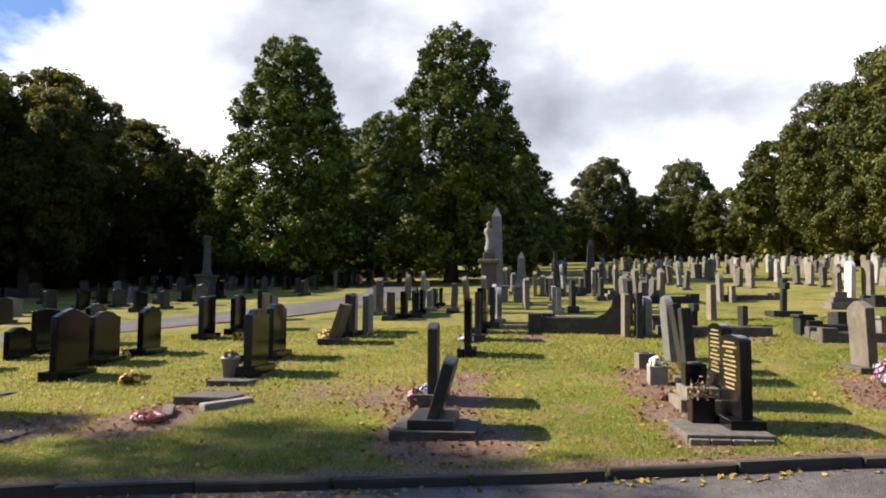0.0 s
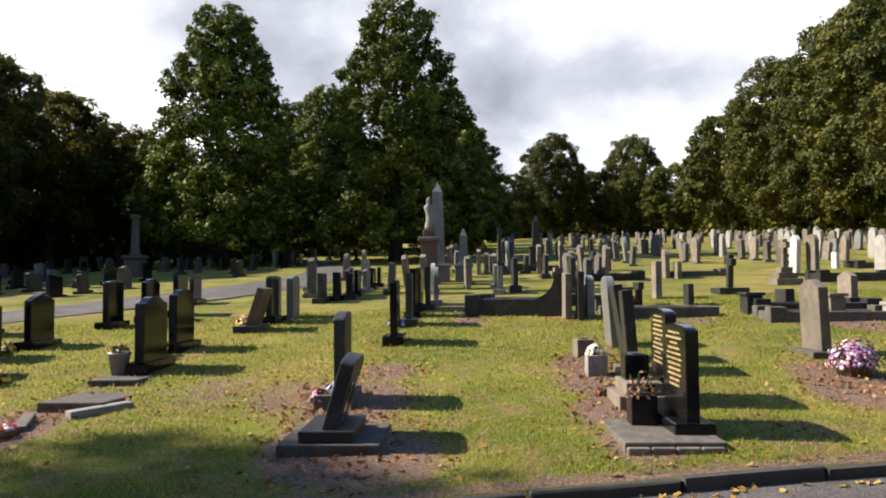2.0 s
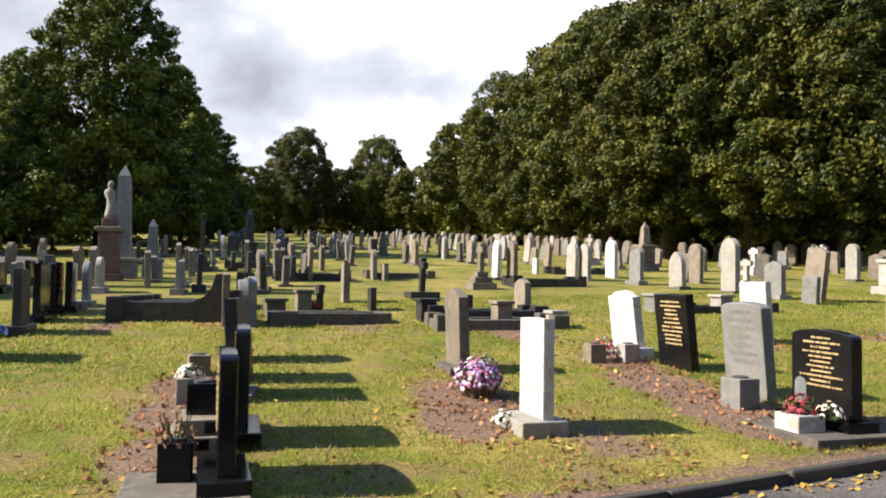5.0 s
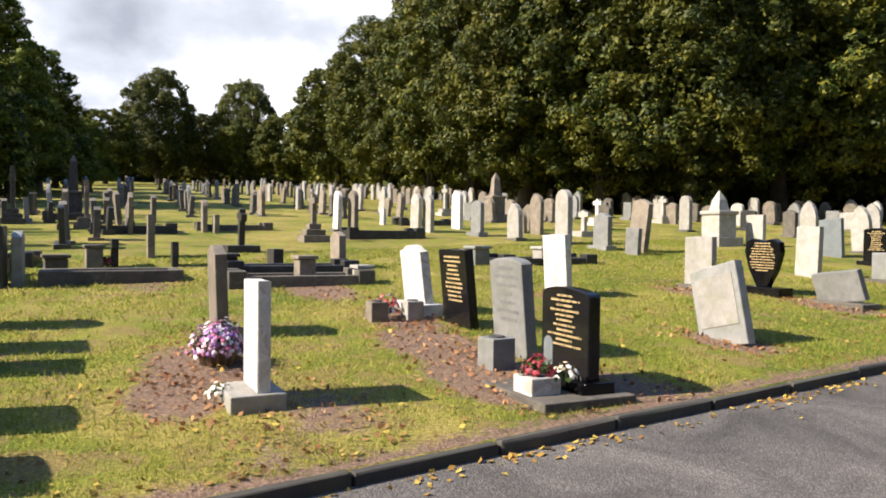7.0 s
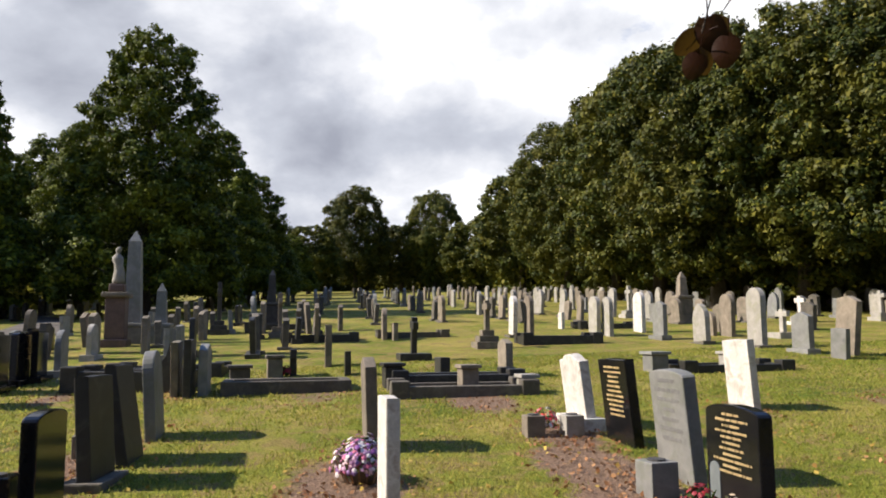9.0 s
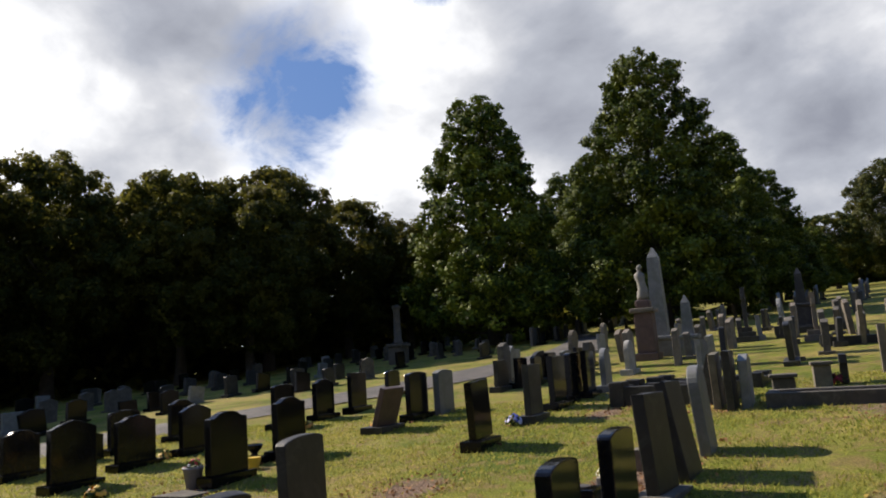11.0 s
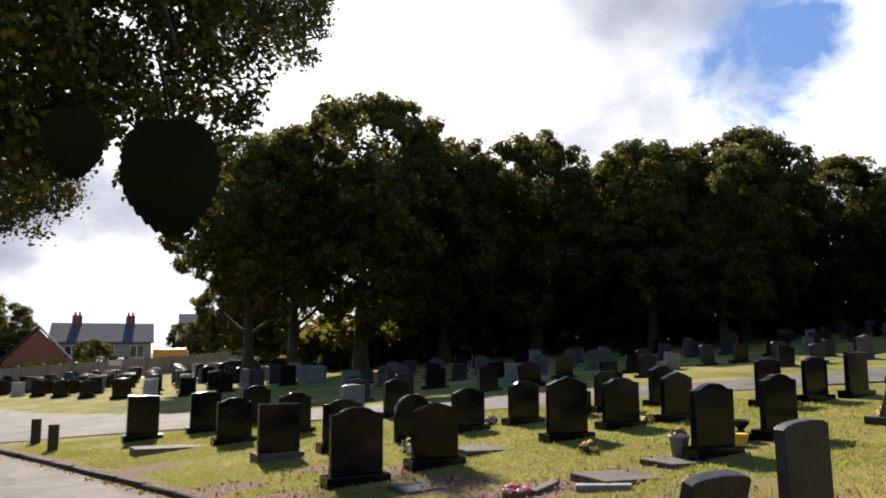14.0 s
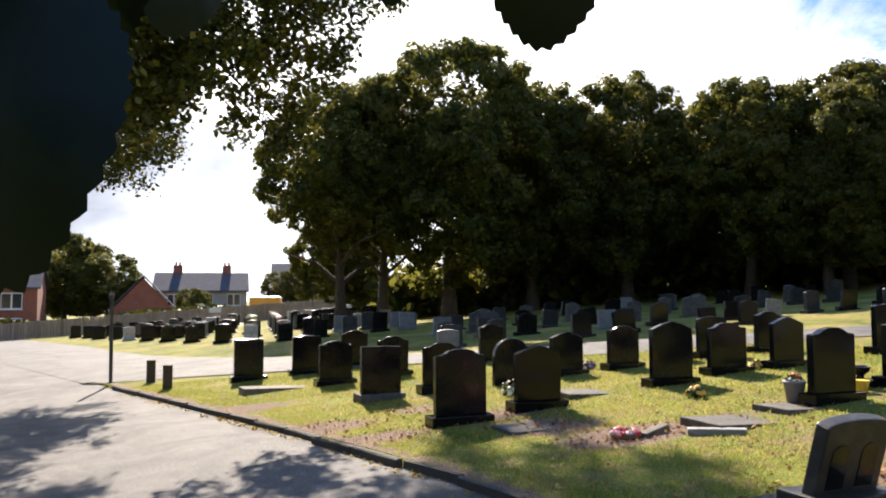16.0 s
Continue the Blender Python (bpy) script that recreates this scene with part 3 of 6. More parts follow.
def cone_tree(name, seed, height, radius, leaf, count, mat, label=""):
    """A tall conical redwood-like tree with tufted, layered sprays."""
    rng, rnd = np.random.default_rng(seed), random.Random(seed)
    ob = thing(name, 0, 0, 0, 0, label, "tree")
    bm = bmesh.new()
    pts = [Vector((0.03 * math.sin(i * 2.1), 0.03 * math.cos(i * 1.7), height * 0.97 * i / 9 - 0.15 * (i == 0))) for i in range(10)]
    tube(bm, pts, [0.024 * height * (1.5 if i == 0 else 1 - i / 9.6) for i in range(10)], 10)
    tufts, ways = [], []
    n = 165
    for k in range(n):
        g = (k + 0.5) / n
        z = height * (0.11 + 0.87 * g ** 1.2)
        u = z / height
        prof = radius * min(1.0, 0.8 + (u - 0.08) * 1.6) * max(0.0, 1 - max(0.0, u - 0.16) / 0.84) ** 0.52
        ang = k * 2.399963 + rnd.uniform(-0.35, 0.35)
        prof *= rnd.uniform(0.74, 1.06) * (1 + 0.07 * math.sin(3 * ang + seed))
        size = 0.2 + 0.2 * radius * (1 - 0.6 * u) * rnd.uniform(0.7, 1.25)
        c = Vector((math.cos(ang) * prof * 0.88, math.sin(ang) * prof * 0.88, z))
        out = Vector((math.cos(ang), math.sin(ang), 0.55))
        for _ in range(6):
            d = (Vector((rnd.gauss(0, 1), rnd.gauss(0, 1), rnd.gauss(0, 1))).normalized() + out * 0.75).normalized()
            reach = size * rnd.uniform(0.35, 1.0)
            tufts.append((c.x + d.x * reach, c.y + d.y * reach, min(c.z + d.z * reach * 0.8, height), size * rnd.uniform(0.38, 0.62)))
            ways.append(d)
        if k % 4 == 0:
            tube(bm, [Vector((0, 0, z - 0.35)), c * 0.5 + Vector((0, 0, z * 0.5 - 0.3)), c], [0.06, 0.04, 0.015], 5)
    part("trunk", bm, "bark", ob, smooth=True)
    tufts, ways = np.array(tufts), np.array(ways)
    tips = int(count * 0.88)
    pick = rng.choice(len(tufts), tips, p=tufts[:, 3] ** 2 / (tufts[:, 3] ** 2).sum())
    d = rng.normal(0, 1, (tips, 3)) + 0.9 * ways[pick]
    d /= np.linalg.norm(d, axis=1, keepdims=True)
    shell = rng.uniform(0.3, 1.12, (tips, 1)) ** 0.6 * (1 + 0.4 * (rng.random((tips, 1)) < 0.07))
    pts = tufts[pick, :3] + d * shell * tufts[pick, 3:] * np.array([1, 1, 0.8])
    # leaves on the inner twigs
    more = count - tips
    u = rng.uniform(0.14, 0.86, more)
    a, r = rng.uniform(0, TAU, more), radius * (1 - u) ** 0.6 * rng.uniform(0.2, 0.7, more)
    inner = np.stack([np.cos(a) * r, np.sin(a) * r, u * height], 1)
    pts, d = np.concatenate([pts, inner]), np.concatenate([d, inner * np.array([1, 1, 0]) / radius])
    v, f = leaf_cards(pts, d * 1.2 + np.array([0, 0, 0.3]), leaf, rng, aspect=1.0)
    crown = new("crown", numpy_mesh("crown", v, f[:, :3], [mat]))
    crown.parent = ob
    return ob


def flower_mass(bm, rng, centre, spread, count, size):
    for _ in range(count):
        c = Vector(centre) + Vector(rng.normal(0, 1, 3)) * 0.5 * Vector(spread).length / 1.7
        d = Vector((c.x - centre[0], c.y - centre[1], abs(c.z - centre[2]) + 0.3 * size)).normalized()
        c = Vector((centre[0] + d.x * spread[0] * rng.uniform(0.6, 1), centre[1] + d.y * spread[1] * rng.uniform(0.6, 1), centre[2] + d.z * spread[2] * rng.uniform(0.6, 1)))
        s = size * rng.uniform(0.7, 1.3)
        turn = d.to_track_quat("Z", "Y").to_matrix().to_4x4()
        hub = bm.verts.new(c + d * s * 0.25)
        ring = []
        for i in range(10):
            rr = s * (1.0 if i % 2 == 0 else 0.72)
            ring.append(bm.verts.new(c + turn @ Vector((rr * math.cos(TAU * i / 10), rr * math.sin(TAU * i / 10), 0))))
        for i in range(10):
            bm.faces.new((hub, ring[i], ring[(i + 1) % 10]))
    return bm


def bouquet(x, y, spread, count, size, mat, label, green=60, z=0.0, name="flower_bouquet"):
    """A bunch of flowers: blooms over a tuft of leaves and stems."""
    rng = np.random.default_rng(int(abs(x * 131 + y * 17)) + count)
    ob = thing(name, x, y, ground_z(x, y) + z, 0, label, "flowers", "grave flowers")
    pts = rng.normal(0, 1, (green, 3))
    pts /= np.linalg.norm(pts, axis=1, keepdims=True)
    pts[:, 2] = np.abs(pts[:, 2])
    v, f = leaf_cards(pts * np.array(spread) * rng.uniform(0.3, 0.95, (green, 1)), pts, size * 1.1, rng)
    leaves = new("leaf_tuft", numpy_mesh("leaf_tuft", v, f, ["dry" if mat == "dry" else "stems"]))
    leaves.parent = ob
    tagged(leaves, kind="stuff")
    bm = bmesh.new()
    for k in range(7):
        a = TAU * k / 7
        tube(bm, [Vector((0.02 * math.cos(a), 0.02 * math.sin(a), -0.01)), Vector((spread[0] * 0.6 * math.cos(a), spread[1] * 0.6 * math.sin(a), spread[2] * 0.75))], [0.005, 0.004], 5)
    tagged(part("stem", bm, "stems", ob), kind="stuff")
    tagged(part("blossom", flower_mass(bmesh.new(), rng, (0, 0, 0.0), spread, count, size), mat, ob), kind="stuff")
    return ob


def vase_block(x, y, w, h, mat, label, turn=0.0, z=0.0):
    """A square memorial vase with a pierced top."""
    ob = thing("flower_vase", x, y, ground_z(x, y) + z, ROW_TURN + turn, label, "vase", "grave vases")
    part("body", box(-w / 2, w / 2, -w / 2, w / 2, -0.03, h, 0.012), mat, ob)
    part("rose_lid", lathe([(w * 0.3, h), (w * 0.3, h + 0.012), (w * 0.2, h + 0.016)], 12), "metal", ob, "dull metal flower-holder lid")
    return ob


def kerb_grave(x, y, length, width, h, mat, turn=0.0, label="", piers=True):
    """A grave edged with a raised kerb of four stone rails and corner piers; its long side runs along local x."""
    ob = thing("grave_kerb", x, y, ground_z(x + length / 2, y), turn, label, "grave kerb", "kerbed graves")
    a, b = length, width
    k = 0.14
    part("rail", box(0, a, 0, k, -0.12, h, 0.015), mat, ob)
    part("rail", box(0, a, b - k, b, -0.12, h, 0.015), mat, ob)
    part("rail", box(0, k, k, b - k, -0.12, h - 0.003, 0.012), mat, ob)
    part("rail", box(a - k, a, k, b - k, -0.12, h - 0.003, 0.012), mat, ob)
    part("infill", box(k, a - k, k, b - k, -0.12, h - 0.08, 0.0), "soil", ob, "bare earth and gravel infill")
    if piers:
        for u, v in ((0, 0), (a - 0.22, 0), (0, b - 0.22), (a - 0.22, b - 0.22)):
            part("corner_pier", box(u - 0.02, u + 0.22, v - 0.02, v + 0.22, -0.12, h + 0.07, 0.02), mat, ob)
    return ob

# ---- the ground and the roads ----


def kerb_y(x):
    """The line of the roadside kerb."""
    u = max(0.0, -(x + 3.0))
    return 2.315 + 0.385 * (x + 3.0) - 0.08 * u * u / (1 + 0.418 * u) - 0.22 * min(1.0, max(0.0, (1.8 - x) / 2.5))


ROAD_W = 5.6


def kerb_drop(x):
    """Height of the kerb; it runs out at the junction."""
    return 0.065 * min(1.0, max(0.0, (x + 15.5) / 1.5))


def dip(x, y):
    return 0.012 * noise.noise(Vector((x * 0.5, y * 0.5, 0))) + 0.02 * noise.noise(Vector((x * 0.17, y * 0.17, 3)))


# graves on the near lawn
grave(2.84, 5.99, 0.81, "white", "flat", 0.42, 0.09, "plate", 0, 0)
grave(2.38, 8.20, 0.83, "sand", "peak", 0.50, 0.11, "pad", 0, -2)
grave(4.45, 9.25, 0.75, "white", "ogee", 0.52, 0.11, "plinth", 0, -7)
grave(4.76, 8.42, 0.79, "black", "flat", 0.55, 0.10, "none", 0, -6)
grave(4.97, 7.15, 0.84, "grey", "camber", 0.55, 0.11, "none", 0, -5, 7)
gilded = grave(5.06, 6.08, 0.74, "black", "camber", 0.60, 0.10, "plinth", 0, 0)
part("arch_panel", add_slab(bmesh.new(), "round", 0.12, 0.24, 0.006, 0.12, 0.002, m=pose(-0.052, 0.2, 0)), "slate", gilded, "small grey arched panel")
grave(6.50, 10.35, 0.80, "white", "flat", 0.48, 0.10, "none", 0, -4)
grave(9.27, 17.81, 1.29, "pale", "round", 0.55, 0.14, "pad", 0, 0)
tilted = grave(7.2, 7.5, 0.74, "grey", "flat", 0.62, 0.10, "none", -14, 0)
lean = pose(0, 0, 0, -14, 0, 0)
part("carved_panel", add_slab(bmesh.new(), "flat", 0.5, 0.5, 0.008, 0.14, 0.003, m=lean @ pose(-0.053, 0, 0)), "pale", tilted, "carved face panel")
grave(8.84, 10.88, 0.75, "pale", "flat", 0.52, 0.10, "pad", 0, 0)
grave(9.52, 10.36, 0.77, "black", "heart", 0.62, 0.10, "plinth", 0, 0)
grave(11.51, 12.10, 0.85, "pale", "flat", 0.45, 0.11, "none", 2, 0)
grave(10.00, 9.38, 0.45, "grey", "flat", 0.70, 0.09, "pad", -8, -14)
grave(14.56, 15.40, 0.82, "slate", "flat", 0.55, 0.10, "none", -3, 0)
grave(21.95, 24.03, 0.64, "pale", "flat", 0.6, 0.10, "pad", 0, 0)
grave(14.16, 13.64, 0.74, "black", "camber", 0.5, 0.10, "plinth", 0, 0)
grave(12.42, 11.34, 0.49, "grey", "flat", 0.55, 0.10, "pad", 0, 0)
grave(14.25, 17.74, 0.78, "pale", "flat", 0.5, 0.12, "pad", 0, 0)
grave(15.10, 22.74, 1.12, "pale", "round", 0.45, 0.14, "pad", 0, 0)
grave(9.96, 15.53, 0.56, "grey", "flat", 0.4, 0.1, "none", 4, 0)
grave(10.36, 16.15, 1.15, "sand", "peak", 0.5, 0.14, "none", 8, 0)
grave(9.69, 16.49, 0.82, "grey", "peak", 0.55, 0.12, "plinth", 0, 0)
grave(3.75, 13.19, 0.59, "sand", "peak", 0.45, 0.12, "none", -2, 0)
grave(1.18, 13.44, 0.38, "dark", "flat", 0.4, 0.1, "none", 0, 0)
grave(0.61, 14.60, 0.74, "sand", "flat", 0.42, 0.12, "none", 1, 0)
grave(2.75, 13.13, 0.31, "dark", "flat", 0.4, 0.16, "none", 0, 0)
grave(4.13, 21.17, 1.07, "white", "round", 0.5, 0.12, "pad", 6, 0)
grave(4.54, 20.92, 1.09, "sand", "round", 0.5, 0.12, "none", 0, 0)
grave(5.67, 23.95, 0.49, "white", "flat", 0.35, 0.1, "none", 0, 0)
grave(6.31, 21.49, 1.03, "pale", "round", 0.5, 0.12, "none", 2, 0)
grave(6.61, 21.19, 1.02, "pale", "round", 0.5, 0.12, "none", 0, 0)
grave(7.71, 22.59, 1.11, "white", "round", 0.5, 0.12, "none", 0, 0)
grave(7.71, 20.05, 0.93, "grey", "peak", 0.5, 0.12, "plinth", 0, 0)
grave(9.29, 21.43, 0.62, "sand", "round", 0.6, 0.12, "none", -3, 0)
grave(9.61, 20.95, 1.08, "sand", "round", 0.6, 0.12, "none", 2, 0)
grave(0.79, 20.61, 0.79, "sand", "round", 0.5, 0.12, "none", -3, 0)
grave(1.10, 20.34, 0.43, "sand", "flat", 0.4, 0.12, "none", 0, 0)
grave(-0.78, 19.70, 0.97, "sand", "peak", 0.5, 0.1, "none", 9, 0)
grave(0.88, 4.76, 0.77, "black", "camber", 0.55, 0.095, "plinth", 0, 0, turn=-2)
grave(0.76, 5.66, 0.78, "black", "camber", 0.55, 0.095, "plinth", 0, 0, turn=-1)
grave(0.44, 6.92, 0.83, "dark", "flat", 0.50, 0.11, "pad", 0, -4, turn=-5)
grave(0.37, 7.62, 0.84, "dark", "flat", 0.50, 0.10, "none", 0, -9, turn=-6)
grave(0.14, 8.61, 0.86, "grey", "round", 0.48, 0.11, "none", 0, -4, turn=-4)
grave(-0.53, 11.12, 0.77, "dark", "flat", 0.40, 0.10, "none", 2, 0)
grave(-0.42, 11.38, 0.69, "grey", "peak", 0.5, 0.12, "none", 0, 0)
grave(-0.76, 11.25, 0.74, "sand", "flat", 0.45, 0.1, "none", 5, 0)
grave(-2.0, 5.22, 0.79, "dark", "camber", 0.58, 0.10, "plate", 2, 0)
grave(-2.72, 8.55, 0.82, "black", "flat", 0.55, 0.10, "plinth", 5, 0)
grave(-3.12, 10.30, 0.82, "dark", "flat", 0.55, 0.10, "plinth", 0, 0)
grave(-3.41, 11.41, 0.83, "black", "flat", 0.55, 0.1, "plinth", 0, 0)
grave(-3.58, 12.19, 0.81, "black", "camber", 0.55, 0.1, "plinth", 0, 0)
grave(-3.54, 12.61, 0.79, "black", "flat", 0.55, 0.1, "plinth", 0, 0)
grave(-3.61, 13.34, 0.76, "grey", "round", 0.55, 0.1, "plinth", 0, 0)
grave(-6.28, 13.74, 0.63, "dark", "flat", 0.55, 0.1, "plinth", 0, 0)
grave(-6.21, 14.35, 0.61, "black", "flat", 0.55, 0.1, "plinth", 0, 0)
grave(-5.97, 14.59, 0.61, "black", "camber", 0.55, 0.1, "plinth", 0, 0)
grave(-6.21, 15.51, 0.59, "black", "flat", 0.55, 0.1, "plinth", 0, 0)
grave(-6.31, 16.31, 0.56, "grey", "camber", 0.55, 0.1, "plinth", 0, 0)
grave(-6.50, 17.20, 0.54, "black", "flat", 0.55, 0.1, "plinth", 0, 0)
grave(-6.64, 18.04, 0.52, "black", "camber", 0.55, 0.1, "plinth", 0, 0)
grave(-4.43, 15.84, 0.71, "pale", "round", 0.5, 0.1, "plinth", 0, 0)
grave(-5.63, 10.49, 0.79, "black", "camber", 0.58, 0.1, "plinth", 0, 0)
grave(-5.62, 11.17, 0.74, "grey", "camber", 0.6, 0.12, "none", 0, 0)
grave(-8.12, 11.39, 0.77, "black", "flat", 0.58, 0.1, "plinth", 0, 0)
grave(-8.13, 10.53, 0.76, "black", "ogee", 0.58, 0.1, "plinth", 0, 0)
grave(-9.27, 13.53, 0.59, "black", "camber", 0.58, 0.1, "plinth", 0, 0)
grave(-4.87, 6.32, 0.83, "black", "ogee", 0.62, 0.11, "plinth", 0, 0)
grave(-5.44, 7.68, 0.80, "black", "ogee", 0.60, 0.11, "plinth", 0, 0)
grave(-8.17, 9.62, 0.79, "black", "camber", 0.58, 0.1, "plinth", 0, 0)
grave(-12.66, -0.97, 0.84, "black", "flat", 0.58, 0.12, "plinth", 0, 0)
grave(-12.96, 0.17, 0.79, "black", "camber", 0.60, 0.1, "plinth", 0, 0)
grave(-10.68, 0.77, 0.78, "black", "ogee", 0.60, 0.1, "plinth", 0, 0)
grave(-8.35, 1.44, 0.79, "black", "flat", 0.62, 0.1, "plate", 0, 0)
grave(-11.22, 1.83, 0.74, "black", "ogee", 0.6, 0.1, "plinth", 0, 0)
grave(-13.63, 1.16, 0.79, "black", "ogee", 0.6, 0.1, "none", 0, 0)
grave(-8.57, 2.39, 0.75, "black", "ogee", 0.6, 0.1, "plinth", 0, 0)
grave(-12.99, 3.13, 0.67, "grey", "camber", 0.5, 0.1, "plinth", 0, 0)
grave(-5.81, 2.23, 0.87, "black", "ogee", 0.64, 0.1, "plinth", 0, 0)
grave(-6.28, 3.29, 0.79, "black", "peak", 0.62, 0.1, "plinth", 0, 0)
grave(-8.60, 3.49, 0.72, "black", "round", 0.62, 0.1, "none", 0, 0)
grave(-12.21, 3.91, 0.76, "black", "ogee", 0.55, 0.1, "none", 0, 0)
grave(-9.01, 4.51, 0.72, "black", "peak", 0.60, 0.1, "plinth", 0, 0)
grave(-9.19, 5.55, 0.72, "black", "ogee", 0.60, 0.1, "plinth", 0, 0)
grave(-7.06, 5.42, 0.89, "black", "peak", 0.66, 0.1, "plinth", 0, 0)
grave(-9.38, 6.64, 0.49, "black", "ogee", 0.5, 0.1, "none", 0, 0)
grave(-7.59, 6.54, 0.76, "black", "ogee", 0.66, 0.1, "plinth", 0, 0)
grave(-9.59, 7.34, 0.72, "black", "camber", 0.6, 0.1, "plinth", 0, 0)
grave(-7.68, 7.56, 0.76, "black", "peak", 0.62, 0.1, "plinth", 0, 0)
grave(-9.64, 8.44, 0.73, "black", "ogee", 0.60, 0.1, "plinth", 0, 0)

# a big slab leaning back on its plinth beside the kerb, its back carved with two arches
ob = thing("headstone", -1.52, 4.0, ground_z(-1.52, 4.0), ROW_TURN, "dark granite headstone leaning back on a stepped concrete base", "headstone", "headstones on the near lawn")
part("base_slab", box(-0.34, 0.36, -0.38, 0.42, -0.06, 0.05, 0.012), "old", ob, "weathered concrete base slab")
part("plinth", box(-0.2, 0.18, -0.33, 0.35, 0.05, 0.13, 0.012), "dark", ob)
lean = pose(0, 0, 0.12, 0, 16, 0)
part("slab", add_slab(bmesh.new(), "camber", 0.56, 0.52, 0.1, 0, m=lean), "dark", ob)
for dy in (-0.13, 0.13):
    bm = bmesh.new()
    add_slab(bm, "round", 0.15, 0.3, 0.008, 0.06, 0.002, m=lean @ pose(0.052, dy, 0))
    part("arch_panel", bm, "black", ob, "polished arched panel")
soil_spots.append((-1.5, 3.9, 0.9, 0.6))

# soil along the rows
for x, y, r, s in ((0.36, 5.2, 0.6, 0.55), (0.1, 6.3, 0.6, 0.6), (-0.1, 7.3, 0.6, 0.55), (0.6, 4.3, 0.55, 0.45), (1.6, 4.55, 0.6, 0.25), (-1.0, 3.7, 0.8, 0.45), (-1.9, 5.2, 0.9, 0.6), (-2.1, 6.6, 0.7, 0.4),
                   (2.4, 6.9, 0.8, 0.6), (2.3, 6.1, 0.6, 0.5), (3.3, 5.7, 0.7, 0.35), (4.3, 7.6, 0.8, 0.6), (4.6, 6.4, 0.9, 0.6), (5.6, 5.95, 0.7, 0.4), (4.2, 8.8, 0.7, 0.55), (7.2, 7.4, 0.6, 0.5), (9.8, 9.3, 0.7, 0.5),
                   (-4.29, 3.69, 0.75, 0.7), (-5.00, 3.14, 0.6, 0.55), (-5.39, 2.95, 0.5, 0.5), (-6.16, 2.76, 0.7, 0.5), (-7.10, 1.99, 0.6, 0.4), (-4.60, 5.18, 0.9, 0.25), (-3.4, 5.4, 1.0, 0.3), (-2.6, 5.3, 0.9, 0.35), (3.0, 4.85, 0.5, 0.28),
                   (-6.39, 0.62, 0.7, 0.55), (-8.73, -0.59, 0.8, 0.5), (-5.45, 1.29, 0.6, 0.5), (-2.3, 10.9, 0.6, 0.4), (1.2, 11.2, 0.9, 0.3), (3.4, 10.7, 0.9, 0.45), (6.4, 10.1, 0.5, 0.4), (8.5, 10.7, 0.6, 0.4), (-2.9, 13.0, 1.6, 0.3)):
    soil_spots.append((x, y, r, s))


ROW_C, ROW_S = math.cos(radians(ROW_TURN)), math.sin(radians(ROW_TURN))


def soil_amount(x, y):
    s = 0.0
    for px, py, r, k in soil_spots:
        along, across = (y - py) * ROW_C - (x - px) * ROW_S, (x - px) * ROW_C + (y - py) * ROW_S
        d2 = (along / (1.3 * r)) ** 2 + (across / (0.72 * r)) ** 2
        if d2 < 1:
            s = max(s, k * 1.9 * (1 - d2))
    edge = y - kerb_y(x)
    if 0 <= edge < 0.35:
        s = max(s, 0.75 * (1 - edge / 0.35))
    return min(1.0, s)


def spaced(stops):
    """Numbers along a line: (start, end, step) stretches."""
    out = []
    for a, b, s in stops:
        n = max(1, round((b - a) / s))
        out += [a + (b - a) * i / n for i in range(n)]
    return out + [stops[-1][1]]


xs = spaced([(-420, -80, 40), (-80, -24, 4), (-24, -9, 0.35), (-9, 8, 0.13), (8, 16, 0.3), (16, 60, 3), (60, 420, 40)])
ns = spaced([(-420, -60, 40), (-60, -8, 4), (-8, -ROAD_W, 0.4)]) + [-ROAD_W + 0.02, -3.0, -0.07, -0.055] + spaced([(0.0, 8.0, 0.13), (8.0, 14, 0.35), (14, 40, 2), (40, 100, 6), (100, 420, 40)])
verts, soil_values = [], []
for n in ns:
    for x in xs:
        y = kerb_y(x) + n
        z = ground_z(x, min(y, 130)) + (dip(x, y) if n > 0.05 and -60 < x < 60 and n < 60 else 0)
        if -ROAD_W < n < -0.06:
            z -= kerb_drop(x) + 0.06
        verts.append((x, y, z))
        soil_values.append(soil_amount(x, y) if -0.1 < n < 15 and -16 < x < 14 else 0.0)
w = len(xs)
faces = np.array([(j * w + i, j * w + i + 1, (j + 1) * w + i + 1, (j + 1) * w + i) for j in range(len(ns) - 1) for i in range(w - 1)])
me = numpy_mesh("ground", np.array(verts), faces, ["lawn"])
me.attributes.new("soil", "FLOAT", "POINT").data.foreach_set("value", np.array(soil_values, np.float32))
me.shade_smooth()
tagged(new("ground", me), "mown cemetery lawn with worn patches of bare earth", "lawn", kind="structure")


def strip(name, left, right, lift, label, mat="asphalt", across=6):
    """A paved strip between two edges of equal length; each edge point is (x, y)."""
    vs, n = [], len(left)
    for a, b in zip(left, right):
        for k in range(across + 1):
            x, y = a[0] + (b[0] - a[0]) * k / across, a[1] + (b[1] - a[1]) * k / across
            vs.append((x, y, ground_z(x, y) + lift(x, y) + 0.02 * math.sin(math.pi * k / across)))
    w = across + 1
    fs = np.array([(j * w + k, j * w + k + 1, (j + 1) * w + k + 1, (j + 1) * w + k) for j in range(n - 1) for k in range(across)])
    me = numpy_mesh(name, np.array(vs), fs, [mat])
    me.shade_smooth()
    return tagged(new(name, me), label, "road", kind="structure")


